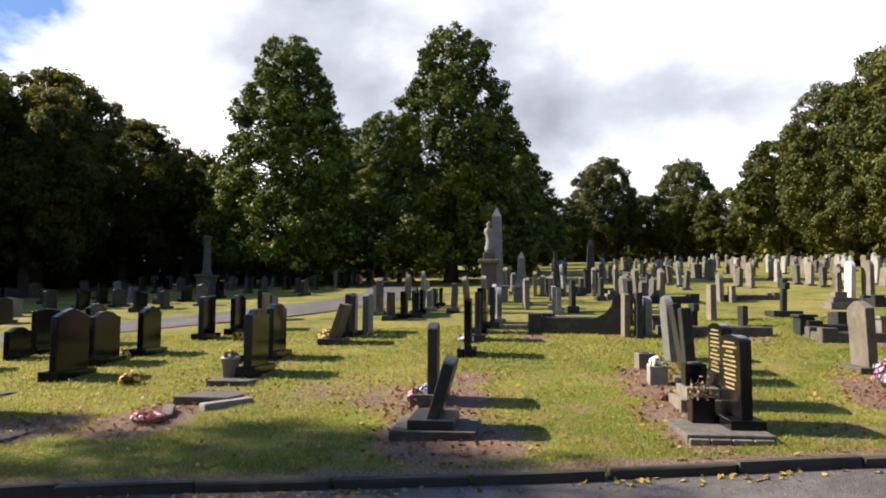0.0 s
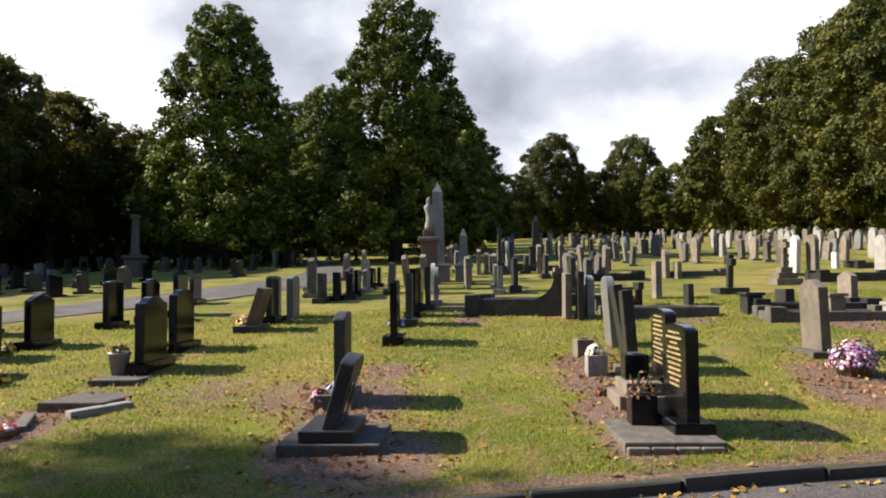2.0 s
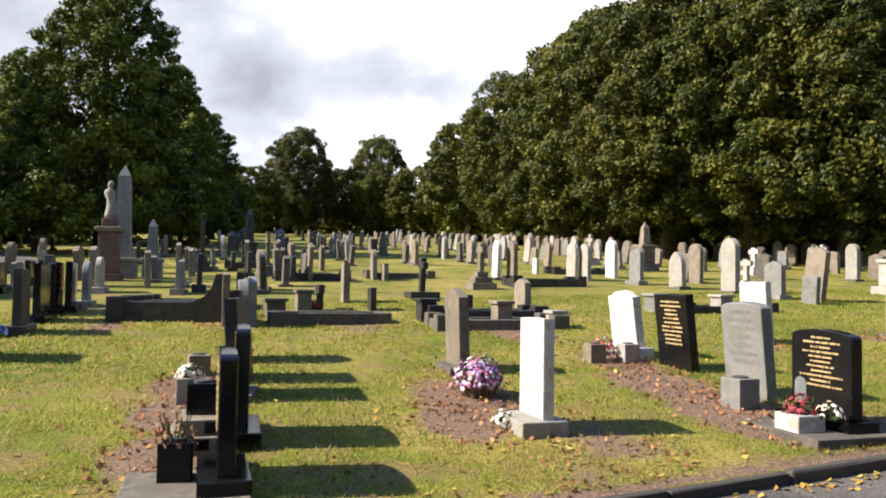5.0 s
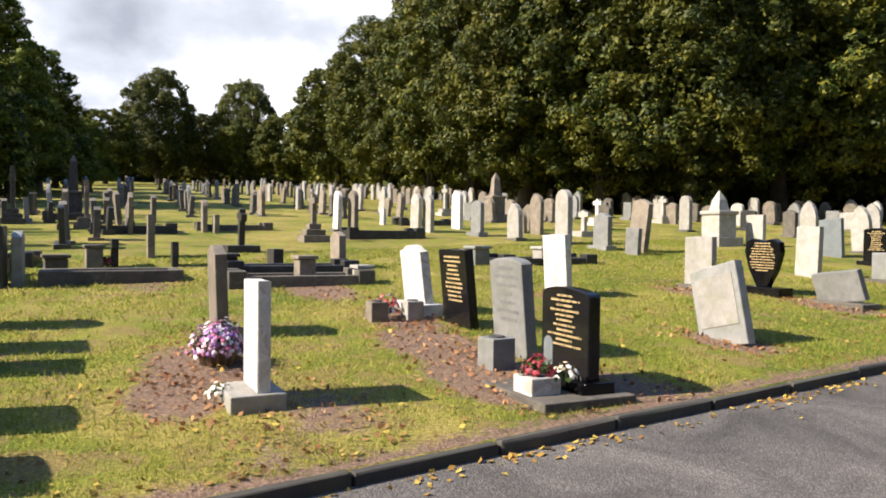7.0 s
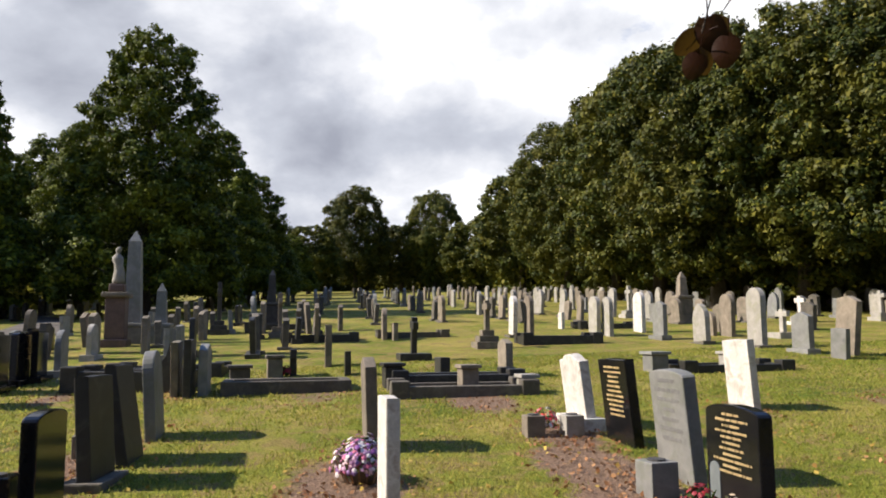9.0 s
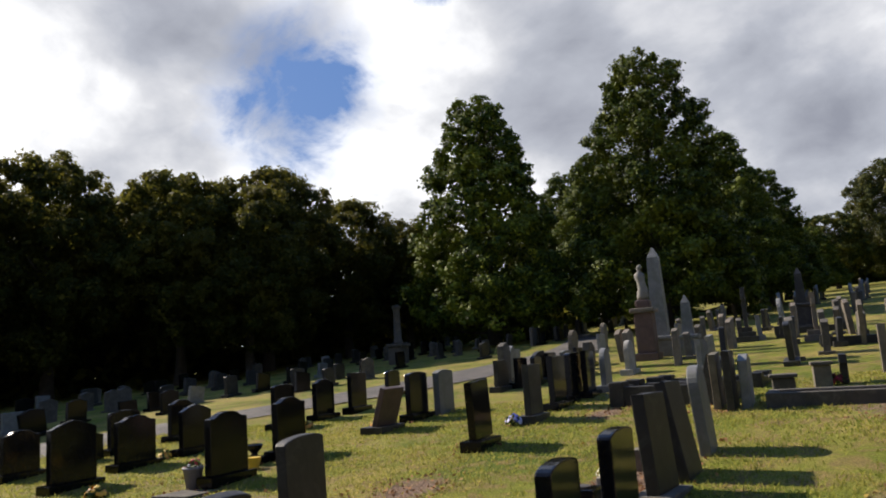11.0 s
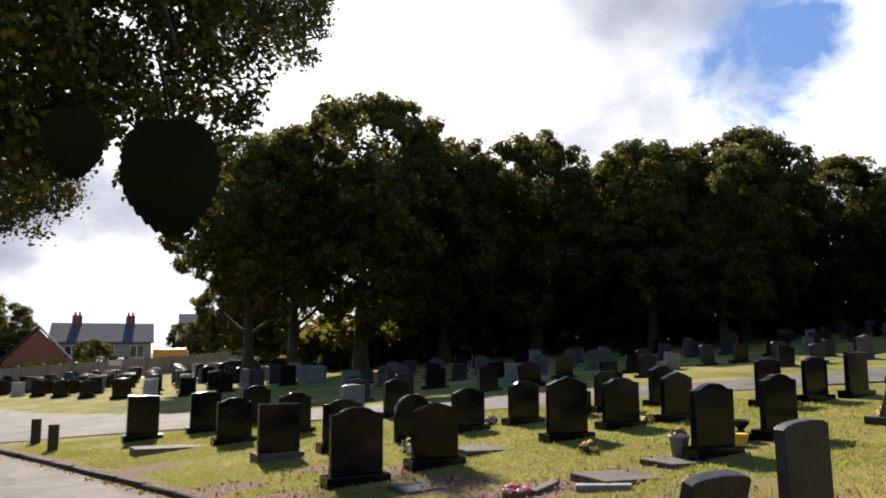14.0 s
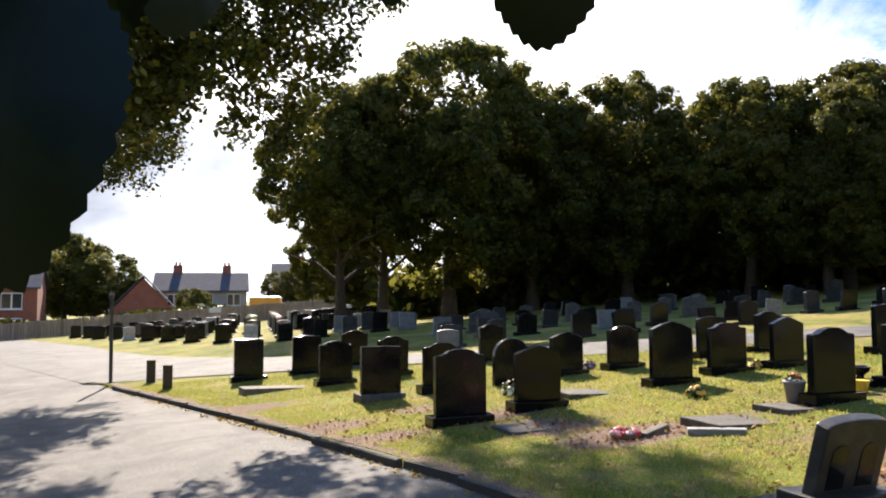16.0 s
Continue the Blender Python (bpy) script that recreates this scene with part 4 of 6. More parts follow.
road_xs = spaced([(-120, -24, 6), (-24, 20, 0.5), (20, 120, 6)])
strip("road", [(x, kerb_y(x) - ROAD_W + 0.04) for x in road_xs], [(x, kerb_y(x) - 0.11) for x in road_xs], lambda x, y: -kerb_drop(x) + 0.004,
      "worn grey asphalt cemetery road scattered with fallen leaves", across=8)


def smooth_line(pts, steps):
    """A rounded line through points."""
    out = []
    for i in range(len(pts) - 1):
        p0, p1, p2, p3 = (Vector(pts[max(0, min(len(pts) - 1, j))]) for j in (i - 1, i, i + 1, i + 2))
        for k in range(steps):
            s = k / steps
            out.append(0.5 * ((2 * p1) + (p2 - p0) * s + (2 * p0 - 5 * p1 + 4 * p2 - p3) * s * s + (3 * p1 - p0 - 3 * p2 + p3) * s ** 3))
    return [(v.x, v.y) for v in out] + [pts[-1]]


side_near = smooth_line([(-14.89, -4.67), (-14.09, -1.34), (-12.73, 2.94), (-11.27, 6.69), (-10.57, 10.64), (-9.10, 14.80), (-8.8, 19.0), (-9.7, 24.0), (-13.5, 30.5), (-19.0, 37.0), (-28.0, 44.0)], 6)
side_far = smooth_line([(-26.31, -7.07), (-20.77, -3.74), (-15.53, 2.19), (-14.22, 6.65), (-12.68, 11.47), (-11.8, 16.0), (-11.5, 20.5), (-12.4, 25.0), (-16.0, 32.0), (-21.0, 39.0), (-29.0, 46.5)], 6)
strip("side_road", side_near, side_far, lambda x, y: 0.02 if y > kerb_y(x) + 1 else 0.01, "grey asphalt path curving between the lawns")
forecourt_far = [(-26.0, -7.0), (-32.0, -9.8), (-40.0, -14.0), (-50.0, -19.5), (-70.0, -30.0)]
strip("road_junction", [(x, kerb_y(x) - 0.4) for x, _ in forecourt_far], forecourt_far, lambda x, y: 0.012, "pale sunlit asphalt at the road junction", across=4)
strip("road_junction", [(x, kerb_y(x) - 0.4) for x in (-15.0, -18.0, -22.0, -26.0)], [(-15.0, -4.55), (-18.0, -5.2), (-22.0, -5.6), (-26.0, -7.0)], lambda x, y: 0.014, "pale sunlit asphalt at the road junction", across=4)

# ---- trees ----
conifer_a = cone_tree("conifer_tree", 3, 10.6, 3.1, 0.09, 70000, "conifer", "tall conical dark green redwood with a tufted crown, beside the path")
conifer_b = cone_tree("conifer_tree", 8, 12.0, 3.6, 0.09, 84000, "conifer", "tall conical green redwood with sunlit tufts, behind the statue")


def plant(proto, x, y, scale, turn, sink=0.0, tall=1.0):
    ob = copy_thing(proto, pose(x, y, ground_z(x, min(y, 130)) - sink, 0, 0, turn))
    ob.matrix_basis = pose(x, y, ground_z(x, min(y, 130)) - sink, 0, 0, turn) @ Matrix.Diagonal((scale, scale, scale * tall, 1))
    return ob


def settle(proto, x, y, scale, turn, tall=1.0):
    proto.matrix_basis = pose(x, y, ground_z(x, min(y, 130)), 0, 0, turn) @ Matrix.Diagonal((scale, scale, scale * tall, 1))


settle(conifer_a, -20.1, 31.6, 1.3, 0, 0.96)
settle(conifer_b, -12.1, 34.3, 1.2, 40, 0.95)
for ob in (conifer_a, conifer_b):
    ob.location.z -= 0.55
for x, y, s, turn, tall in ((-20.4, 44.0, 1.0, 70, 0.92), (-24.5, 47.0, 1.0, 150, 0.9), (-12.2, 43.3, 1.0, 200, 0.86), (-12.8, 51.0, 0.95, 20, 0.78), (-14.2, 60.0, 0.8, 90, 0.7), (-19.5, 52.0, 0.9, 10, 0.75), (-15.5, 72.0, 0.75, 10, 0.65)):
    plant(conifer_b if s > 0.7 else conifer_a, x, y, s, turn, tall=tall)

lime_a = broad_tree("lime_tree", 11, 13.5, 4.8, 0.115, 90000, "lime", 74, 0.05, "tall lime tree with dense green-gold foliage", 0.8)
lime_b = broad_tree("lime_tree", 12, 13.5, 4.5, 0.115, 86000, "lime", 68, 0.05, "tall lime tree with dense green-gold foliage", 1.0)
far_lime = broad_tree("lime_tree", 13, 13.0, 5.0, 0.2, 32000, "lime", 50, 0.08, "tall lime tree standing behind the others", 0.8)
far_shade = broad_tree("maple_tree", 23, 11.5, 4.4, 0.18, 30000, "shade", 40, 0.1, "broad dark green tree closing the distance")
shade_a = broad_tree("maple_tree", 21, 11.5, 4.0, 0.115, 60000, "shade", 56, 0.1, "broad dark green tree behind the far graves")
shade_b = broad_tree("maple_tree", 22, 11.0, 3.7, 0.115, 56000, "shade", 50, 0.1, "broad dark green tree behind the far graves")

edge_tree = broad_tree("maple_tree", 24, 11.5, 3.9, 0.115, 52000, "shade", 46, 0.34, "broad tree with a clear trunk at the end of the belt")

# the long wall of limes beyond the old graves
settle(lime_a, 14.2, 37.0, 1.0, 0)
settle(lime_b, 19.8, 31.2, 1.0, 0)
for k, (x, y, s, turn) in enumerate(((6.6, 68.5, 0.85, 30), (9.6, 58.5, 0.98, 140), (11.8, 50.0, 1.03, 250), (13.0, 43.5, 1.05, 80), (17.0, 34.0, 0.98, 310), (24.5, 31.5, 1.02, 200), (29.5, 30.6, 1.05, 20), (35.5, 29.5, 1.08, 120),
                                     (42.0, 28.0, 1.1, 240), (20.0, 45.0, 0.95, 60), (27.0, 41.0, 1.0, 280), (36.0, 39.0, 1.0, 170), (17.5, 55.0, 0.9, 10))):
    plant(far_lime if k > 8 or k == 0 else (lime_a if k % 2 else lime_b), x, y, s, turn)
# round trees closing the far end
for k, (x, y, s, turn, tall) in enumerate(((-11.6, 86.0, 0.95, 10, 1.06), (-2.6, 87.0, 0.86, 100, 1.12), (-15.5, 80.0, 0.75, 60, 0.85), (-7.0, 92.0, 0.85, 200, 0.82), (1.9, 84.0, 0.8, 300, 0.85), (6.5, 80.0, 0.9, 40, 0.95), (-19.5, 95.0, 0.7, 20, 0.7))):
    plant(far_lime if k > 1 else lime_b, x, y, s * 0.9, turn, tall=tall * 0.99)
# the dark belt beyond the side path
settle(far_lime, 50.0, 40.0, 1.0, 0)
settle(far_shade, -40.0, 25.0, 1.0, 0)
settle(shade_a, -32.2, 6.0, 1.15, 20)
settle(edge_tree, -31.2, 0.9, 0.9, 45)
settle(shade_b, -32.3, 14.8, 1.0, 0)
for k, (x, y, s, turn, tall) in enumerate(((-33.6, 10.4, 0.98, 130, 1.03), (-29.9, 19.9, 0.95, 220, 0.98), (-29.4, 24.6, 0.96, 310, 0.96), (-29.7, 30.5, 0.92, 60, 0.9), (-29.2, 35.0, 0.86, 170, 0.8), (-26.4, 21.5, 0.8, 80, 1.0),
                                           (-33.0, 2.9, 0.9, 250, 1.1), (-37.0, 12.5, 1.0, 10, 0.95), (-36.0, 20.0, 1.0, 90, 0.9), (-35.0, 29.0, 1.0, 150, 0.85), (-33.0, 42.0, 0.9, 0, 0.8), (-26.0, 48.0, 0.9, 120, 0.8),
                                           (-75.0, -25.5, 0.95, 15, 0.85), (-82.0, -30.0, 0.9, 100, 0.9), (-72.5, -21.0, 0.75, 200, 0.8), (-62.5, -11.2, 0.33, 20, 0.75), (-72.0, -4.5, 0.5, 20, 0.7), (-78.0, 2.0, 0.7, 20, 0.75), (-66.0, -31.0, 0.9, 66, 0.9), (-40.0, 1.0, 0.6, 66, 0.9))):
    plant(edge_tree if k == 6 else far_shade if k > 6 else (shade_b if k % 2 else shade_a), x, y, s, turn, tall=tall)

# ---- older graves further off ----
kinds = [headstone("sand", "round", 0.55, 0.95, 0.13, "pad"), headstone("pale", "round", 0.5, 1.0, 0.13, "none"), headstone("sand", "peak", 0.55, 0.85, 0.13, "none"), headstone("grey", "gothic", 0.5, 0.98, 0.13, "pad"),
         headstone("white", "flat", 0.5, 0.75, 0.1, "plinth"), headstone("grey", "flat", 0.55, 0.7, 0.11, "plinth"), headstone("pale", "gothic", 0.5, 1.05, 0.13, "pad"), headstone("dark", "camber", 0.55, 0.75, 0.11, "plinth"),
         headstone("old", "peak", 0.5, 0.8, 0.14, "pad"), headstone("black", "ogee", 0.58, 0.78, 0.1, "plinth"), headstone("black", "camber", 0.56, 0.74, 0.1, "plinth"), headstone("black", "flat", 0.55, 0.72, 0.1, "plinth")]
used, far_stones = set(), []


def far_grave(k, x, y, rnd, group, size=1.0, lean=4.2):
    far = y > 38 or math.hypot(x, y) > 33
    m = pose(x, y, ground_z(x, y), rnd.gauss(0, lean), rnd.gauss(0, lean * 0.7), ROW_TURN + rnd.uniform(-6, 6))
    if far:
        s = Matrix.Diagonal((1, rnd.uniform(0.9, 1.1), size * rnd.uniform(0.88, 1.12), 1))
        for ch in kinds[k].children:
            far_stones.append((ch.data, m @ s))
        return
    if k not in used:
        used.add(k)
        ob = kinds[k]
        ob.matrix_basis = m
    else:
        ob = copy_thing(kinds[k], m)
    s = size * rnd.uniform(0.88, 1.12)
    ob.matrix_basis = m @ Matrix.Diagonal((1, rnd.uniform(0.9, 1.1), s, 1))
    tagged(ob, group=group)


rnd = random.Random(5)
ct, st = math.cos(radians(ROW_TURN)), math.sin(radians(ROW_TURN))
for row in range(-9, 15):
    along = 17.0 if row < 4 else 20.0
    while along < 62:
        u, v = row * 2.35 + rnd.uniform(-0.25, 0.25), along
        x, y = 2.6 + u * ct - (v - 12) * st * 0.75, v + u * st
        along += rnd.choice((1.15, 1.3, 1.6, 2.4, 1.2))
        if y > 62 or x > 33 - max(0, y - 22) * 0.62 or y < 15.5 or (y < 26 and rnd.random() < (0.78 if x > 0 else 0.5)) or rnd.random() < 0.2 or x < -9.2 - (y - 20) * 0.1:
            continue
        far_grave(rnd.choice((0, 0, 1, 2, 2, 5, 6, 8, 3, 8)) if x > 1 - y * 0.05 else rnd.choice((2, 8, 7, 5, 8, 7, 0, 3)), x, y, rnd, "old headstones on the far lawn", 0.92 if y < 30 else 1.0)
# the sloping lawn on the right, nearer the limes
for row in range(5):
    for k in range(9):
        x, y = 13 + k * 2.3 + rnd.uniform(-0.5, 0.5) + row * 0.6, 13.2 + k * 0.9 + row * 2.3 + rnd.uniform(-0.4, 0.4)
        if rnd.random() < 0.72 and not (y < 18 and x < 15.5):
            far_grave(rnd.choice((1, 4, 5, 7, 10, 3, 6, 8)), x, y, rnd, "headstones near the limes")
# beyond the side path; mostly dark stone, standing in for the tree shade there
for row in range(6):
    s = 0.0
    while s < 40:
        s += rnd.choice((1.1, 1.25, 1.5, 2.2))
        x, y = -16.6 - row * 2.3 + s * 0.14 * (1 if s < 22 else 0.4) + rnd.uniform(-0.2, 0.2), 2.6 + s + rnd.uniform(-0.15, 0.15)
        if y > 36 or (abs(x + 15.2) < 1.2 and abs(y - 19.5) < 1.2) or (abs(x + 13.4) < 1.0 and abs(y - 21.5) < 1.2) or rnd.random() < 0.2:
            continue
        far_grave(rnd.choice((7, 11, 7, 8, 7, 9, 10, 8, 5, 11)), x, y, rnd, "headstones beyond the side path", 0.78)
# the newer plot by the boundary fence
for row in range(11):
    for k in range(15):
        x, y = -24.6 - row * 2.45 - k * 0.35 + rnd.uniform(-0.2, 0.2), -4.6 + row * -0.6 + 2.4 + k * 1.15 - row * 0.85 + rnd.uniform(-0.1, 0.1)
        if y < -3.9 + (x + 22) * 0.545 + 1.0 or y > 3.5 or rnd.random() < 0.06 or x < -49:
            continue
        far_grave(rnd.choice((9, 10, 11, 7, 5, 10, 9, 5, 4 if rnd.random() < 0.3 else 11)), x, y, rnd, "headstones by the boundary fence", 0.95, 1.0)
for k in range(22):
    x, y = -12.0 - k * 0.22 + rnd.uniform(-0.3, 0.3), 27 + k * 1.4
    far_grave(rnd.choice((7, 8, 2, 5)), x - 3.6, y, rnd, "headstones by the conifers", 0.9)

# sooty stones crowding behind the statue
for k in range(26):
    x, y = -7.2 + rnd.uniform(0, 6.4), 14.5 + rnd.uniform(0, 9.5)
    if abs(x + 5.5) < 0.9 and abs(y - 19.2) < 1.9:
        continue
    far_grave(rnd.choice((7, 8, 8, 2, 7)), x, y, rnd, "dark headstones behind the statue", rnd.uniform(0.8, 1.05), 4.0)

bm, mats = bmesh.new(), []
for me, m in far_stones:
    if me.materials[0] not in mats:
        mats.append(me.materials[0])
    had_v, had_f = len(bm.verts), len(bm.faces)
    bm.from_mesh(me)
    bm.verts.ensure_lookup_table()
    bm.faces.ensure_lookup_table()
    for v in bm.verts[had_v:]:
        v.co = m @ v.co
    for f in bm.faces[had_f:]:
        f.material_index = mats.index(me.materials[0])
me = bpy.data.meshes.new("distant_headstones")
bm.to_mesh(me)
bm.free()
for mat in mats:
    me.materials.append(mat)
tagged(new("distant_headstones", me), "crowd of pale and dark weathered headstones in the distance", "headstones", kind="stuff")


# ---- the kerb, stone by stone ----
kerb = tagged(new("kerb"), "worn dark concrete kerb stones along the road edge", "kerb", kind="structure")
rnd = random.Random(3)
shapes = []
for k in range(5):
    bm = bmesh.new()
    add_box(bm, -0.452, 0.452, -0.115, -0.045, -0.3, 0.0, 0.016)
    for v in bm.verts:
        v.co += Vector((0, rnd.uniform(-0.006, 0.006), rnd.uniform(-0.006, 0.006)))
    shapes.append(mesh_of("kerb_stone", bm, "kerb"))
x = -13.9
while x < 17:
    d = (kerb_y(x + 0.4) - kerb_y(x - 0.4)) / 0.8
    length = 0.92 / math.hypot(1, d)
    xm = x + length / 2
    ym = kerb_y(xm)
    stone = new("kerb_stone", shapes[rnd.randrange(5)])
    jog = -0.07 if -6.2 < xm < -4.4 else 0.0
    stone.matrix_basis = pose(xm, ym + jog + rnd.uniform(-0.006, 0.006), ground_z(xm, ym) + 0.006 + rnd.uniform(-0.007, 0.006) - (0.065 - kerb_drop(xm)), rnd.uniform(-2, 2), -math.degrees(math.atan(SLOPE * d)) + rnd.uniform(-0.4, 0.4), math.degrees(math.atan(d)) + rnd.uniform(-0.6, 0.6))
    stone.parent = kerb
    x += length

# ---- things on the graves ----
ob = thing("grave_slab", 0.72, 4.55, ground_z(0.7, 4.5), ROW_TURN, "worn concrete slab under a black headstone beside the kerb", "grave slab")
part("slab", box(-0.33, 0.34, -0.42, 0.45, -0.08, 0.045, 0.012), "old", ob)
for k in range(4):
    part("footing_brick", box(-0.32 + k * 0.16, -0.17 + k * 0.16, -0.475, -0.425, -0.05, 0.02, 0.012), "sand", ob)
vase_block(0.6, 4.78, 0.19, 0.2, "black", "square polished black granite flower vase", z=0.04)
ob = thing("vase_plinth", 0.54, 5.5, ground_z(0.54, 5.5), ROW_TURN, "stepped concrete vase plinth with small black inset squares", "plinth")
part("lower_step", box(-0.2, 0.2, -0.26, 0.3, -0.05, 0.1, 0.012), "sand", ob)
part("upper_step", box(-0.13, 0.17, -0.2, 0.26, 0.1, 0.2, 0.01), "sand", ob)
for k, z in enumerate((0.02, 0.115)):
    part("inset", box(-0.03 + 0.05 * k, 0.05 + 0.05 * k, -0.268 + 0.06 * k, -0.255 + 0.06 * k, z, z + 0.07, 0.002), "black", ob, "polished black inset square")
vase_block(0.52, 5.58, 0.2, 0.2, "black", "square black granite flower vase on a concrete plinth", z=0.2)
vase_block(0.1, 6.7, 0.2, 0.2, "pale", "square pale stone flower pot")
vase_block(-0.14, 7.8, 0.2, 0.19, "sand", "square brown stone flower pot", 8)
bouquet(0.1, 6.7, (0.13, 0.13, 0.12), 46, 0.022, "cream", "faded cream flowers in a stone pot", 30, 0.2)
bouquet(0.6, 4.76, (0.15, 0.15, 0.22), 14, 0.014, "dry", "dried brown flower stems in a black vase", 90, 0.22)
bouquet(0.24, 5.75, (0.07, 0.07, 0.1), 10, 0.02, "red", "small faded dark red flowers in dark leaves", 30)
bouquet(2.5, 7.0, (0.27, 0.29, 0.3), 330, 0.021, "mixed", "large bouquet of purple, pink and white flowers in a basket", 160, 0.08)
ob = thing("flower_basket", 2.5, 7.05, ground_z(2.5, 7.05), 0, "dark woven flower basket on bare earth", "basket")
bm = lathe([(0.13, -0.02), (0.17, 0.07), (0.2, 0.15), (0.205, 0.165), (0.17, 0.16)], 16)
part("basket_body", bm, "oldwood", ob)
bm = bmesh.new()
for k in range(16):
    a = TAU * k / 16
    tube(bm, [Vector((0.135 * math.cos(a), 0.135 * math.sin(a), 0)), Vector((0.21 * math.cos(a), 0.21 * math.sin(a), 0.16))], [0.01, 0.01], 4)
part("cane", bm, "dry", ob)
bouquet(2.6, 5.98, (0.1, 0.15, 0.09), 44, 0.018, "cream", "white and cream flowers at the foot of a marble headstone", 40, 0.05)
bouquet(4.05, 8.85, (0.19, 0.2, 0.22), 90, 0.024, "redwhite", "red, pink and white flowers between two stone pots", 80, 0.06)
vase_block(3.92, 8.72, 0.19, 0.2, "sand", "square sandstone flower pot")
vase_block(4.3, 8.75, 0.19, 0.2, "pale", "square pale stone flower pot")
vase_block(4.68, 6.72, 0.22, 0.24, "grey", "square grey granite vase block", 6)
vase_block(4.74, 5.85, 0.24, 0.16, "white", "low white marble flower trough")
bouquet(4.76, 5.87, (0.15, 0.15, 0.17), 80, 0.02, "red", "dark red roses with pale lilies", 60, 0.14)
bouquet(4.92, 5.78, (0.11, 0.11, 0.13), 22, 0.022, "cream", "white and yellow flowers", 20, 0.14)
ob = thing("grave_slab", 5.0, 6.0, ground_z(5.1, 6.0), ROW_TURN, "low concrete slab under a black headstone", "grave slab")
part("slab", box(-0.45, 0.3, -0.42, 0.42, -0.08, 0.03, 0.01), "old", ob)
# pots and flowers among the black stones
ob = thing("flower_pot", -4.99, 5.94, ground_z(-4.99, 5.94), 0, "grey plastic flower pot with red flowers", "flower pot")
part("pot", lathe([(0.08, 0.0), (0.115, 0.22), (0.125, 0.225), (0.125, 0.25), (0.1, 0.245)], 18), "plastic", ob, smooth=True)
bouquet(-4.99, 5.94, (0.13, 0.13, 0.14), 18, 0.03, "redwhite", "red and orange flowers in a plastic pot", 50, 0.22)
ob = thing("memorial_vase", -5.51, 7.15, ground_z(-5.51, 7.15), ROW_TURN, "black granite memorial vase on a square foot", "vase")
part("foot", box(-0.13, 0.13, -0.13, 0.13, -0.03, 0.1, 0.01), "black", ob)
part("bowl", lathe([(0.05, 0.1), (0.04, 0.14), (0.1, 0.2), (0.12, 0.25), (0.09, 0.26)], 14), "black", ob)
ob = thing("yellow_pot", -5.22, 6.94, ground_z(-5.22, 6.94), 0, "small yellow plastic pot lying beside a vase", "flower pot")
part("pot", lathe([(0.06, 0), (0.09, 0.12), (0.095, 0.14), (0.07, 0.135)], 14), "yellowpot", ob)
for x, y, mat, label, s in ((-7.74, 7.08, "golden", "yellow artificial flowers by a black headstone", 0.13), (-7.42, 3.22, "cream", "clump of white flowers beside a black headstone", 0.2), (-9.28, 4.06, "pinkp", "bright pink flowers by a headstone", 0.14),
                            (-9.50, 5.05, "mixed", "pink and white flowers by a headstone", 0.15), (-5.65, 9.63, "golden", "orange flowers behind a slanted headstone", 0.2), (-5.91, 10.06, "cream", "white flowers by a black headstone", 0.15),
                            (-7.44, 9.57, "golden", "orange and yellow flowers", 0.14), (-3.2, 9.9, "blue", "blue and white artificial flowers", 0.14), (-2.1, 4.95, "pinkp", "pink flowers at the foot of a dark headstone", 0.13),
                            (-2.1, 5.3, "blue", "blue and purple flowers", 0.12), (0.22, 13.3, "red", "red flowers at a stone cross", 0.16), (-17.2, 18.6, "golden", "orange flowers among the far graves", 0.25), (-12.72, 2.75, "cream", "white flowers in a small pot", 0.12),
                            (-5.88, 5.20, "golden", "orange flowers by a black headstone", 0.14)):
    bouquet(x, y, (s, s, s * 1.1), 26, 0.034, mat, label, 40, 0.02)
# wreath and broken edging on the bare earth
ob = thing("flower_wreath", -4.19, 3.61, ground_z(-4.19, 3.61), 0, "faded red and white wreath on bare earth", "wreath", "grave flowers")
bm, rng = bmesh.new(), np.random.default_rng(9)
for k in range(14):
    a = TAU * k / 14
    flower_mass(bm, rng, (0.12 * math.cos(a), 0.12 * math.sin(a), 0.03), (0.05, 0.05, 0.06), 4, 0.026)
part("blossom", bm, "redwhite", ob)
bm = bmesh.new()
pts = [Vector((0.12 * math.cos(TAU * k / 16), 0.12 * math.sin(TAU * k / 16), 0.025)) for k in range(17)]
tube(bm, pts, [0.03] * 17, 6)
part("ring", bm, "dry", ob)


def flat_slab(x, y, a, b, turn, mat, label, tip=0.0, h=0.06):
    ob = thing("ledger_slab", x, y, ground_z(x, y), turn, label, "grave slab", "flat grave slabs")
    part("slab", box(-a / 2, a / 2, -b / 2, b / 2, -0.06, h, 0.014, pose(0, 0, 0, tip, 0, 0)), mat, ob)
    return ob


flat_slab(-4.35, 4.83, 0.6, 0.85, 14, "old", "sunken brown stone slab lying in the lawn", -2, 0.03)
flat_slab(-4.76, 5.73, 0.5, 0.6, 17, "old", "sunken brown stone slab lying in the lawn", -2, 0.022)
flat_slab(-3.95, 4.45, 0.12, 0.55, -24, "pale", "broken piece of pale stone edging", 2, 0.05)
flat_slab(-4.25, 3.94, 0.1, 0.42, 35, "sand", "broken piece of brown stone edging", 6, 0.05)
flat_slab(-7.04, 4.37, 0.55, 1.3, 14, "old", "sunken stone slab lying in the lawn", -2, 0.018)
flat_slab(-10.67, -0.18, 0.4, 1.4, 20, "sand", "narrow brown slab lying in the lawn", -2, 0.05)
flat_slab(-5.14, 2.85, 0.5, 0.6, 14, "old", "small stone slab between two headstones", 0, 0.015)
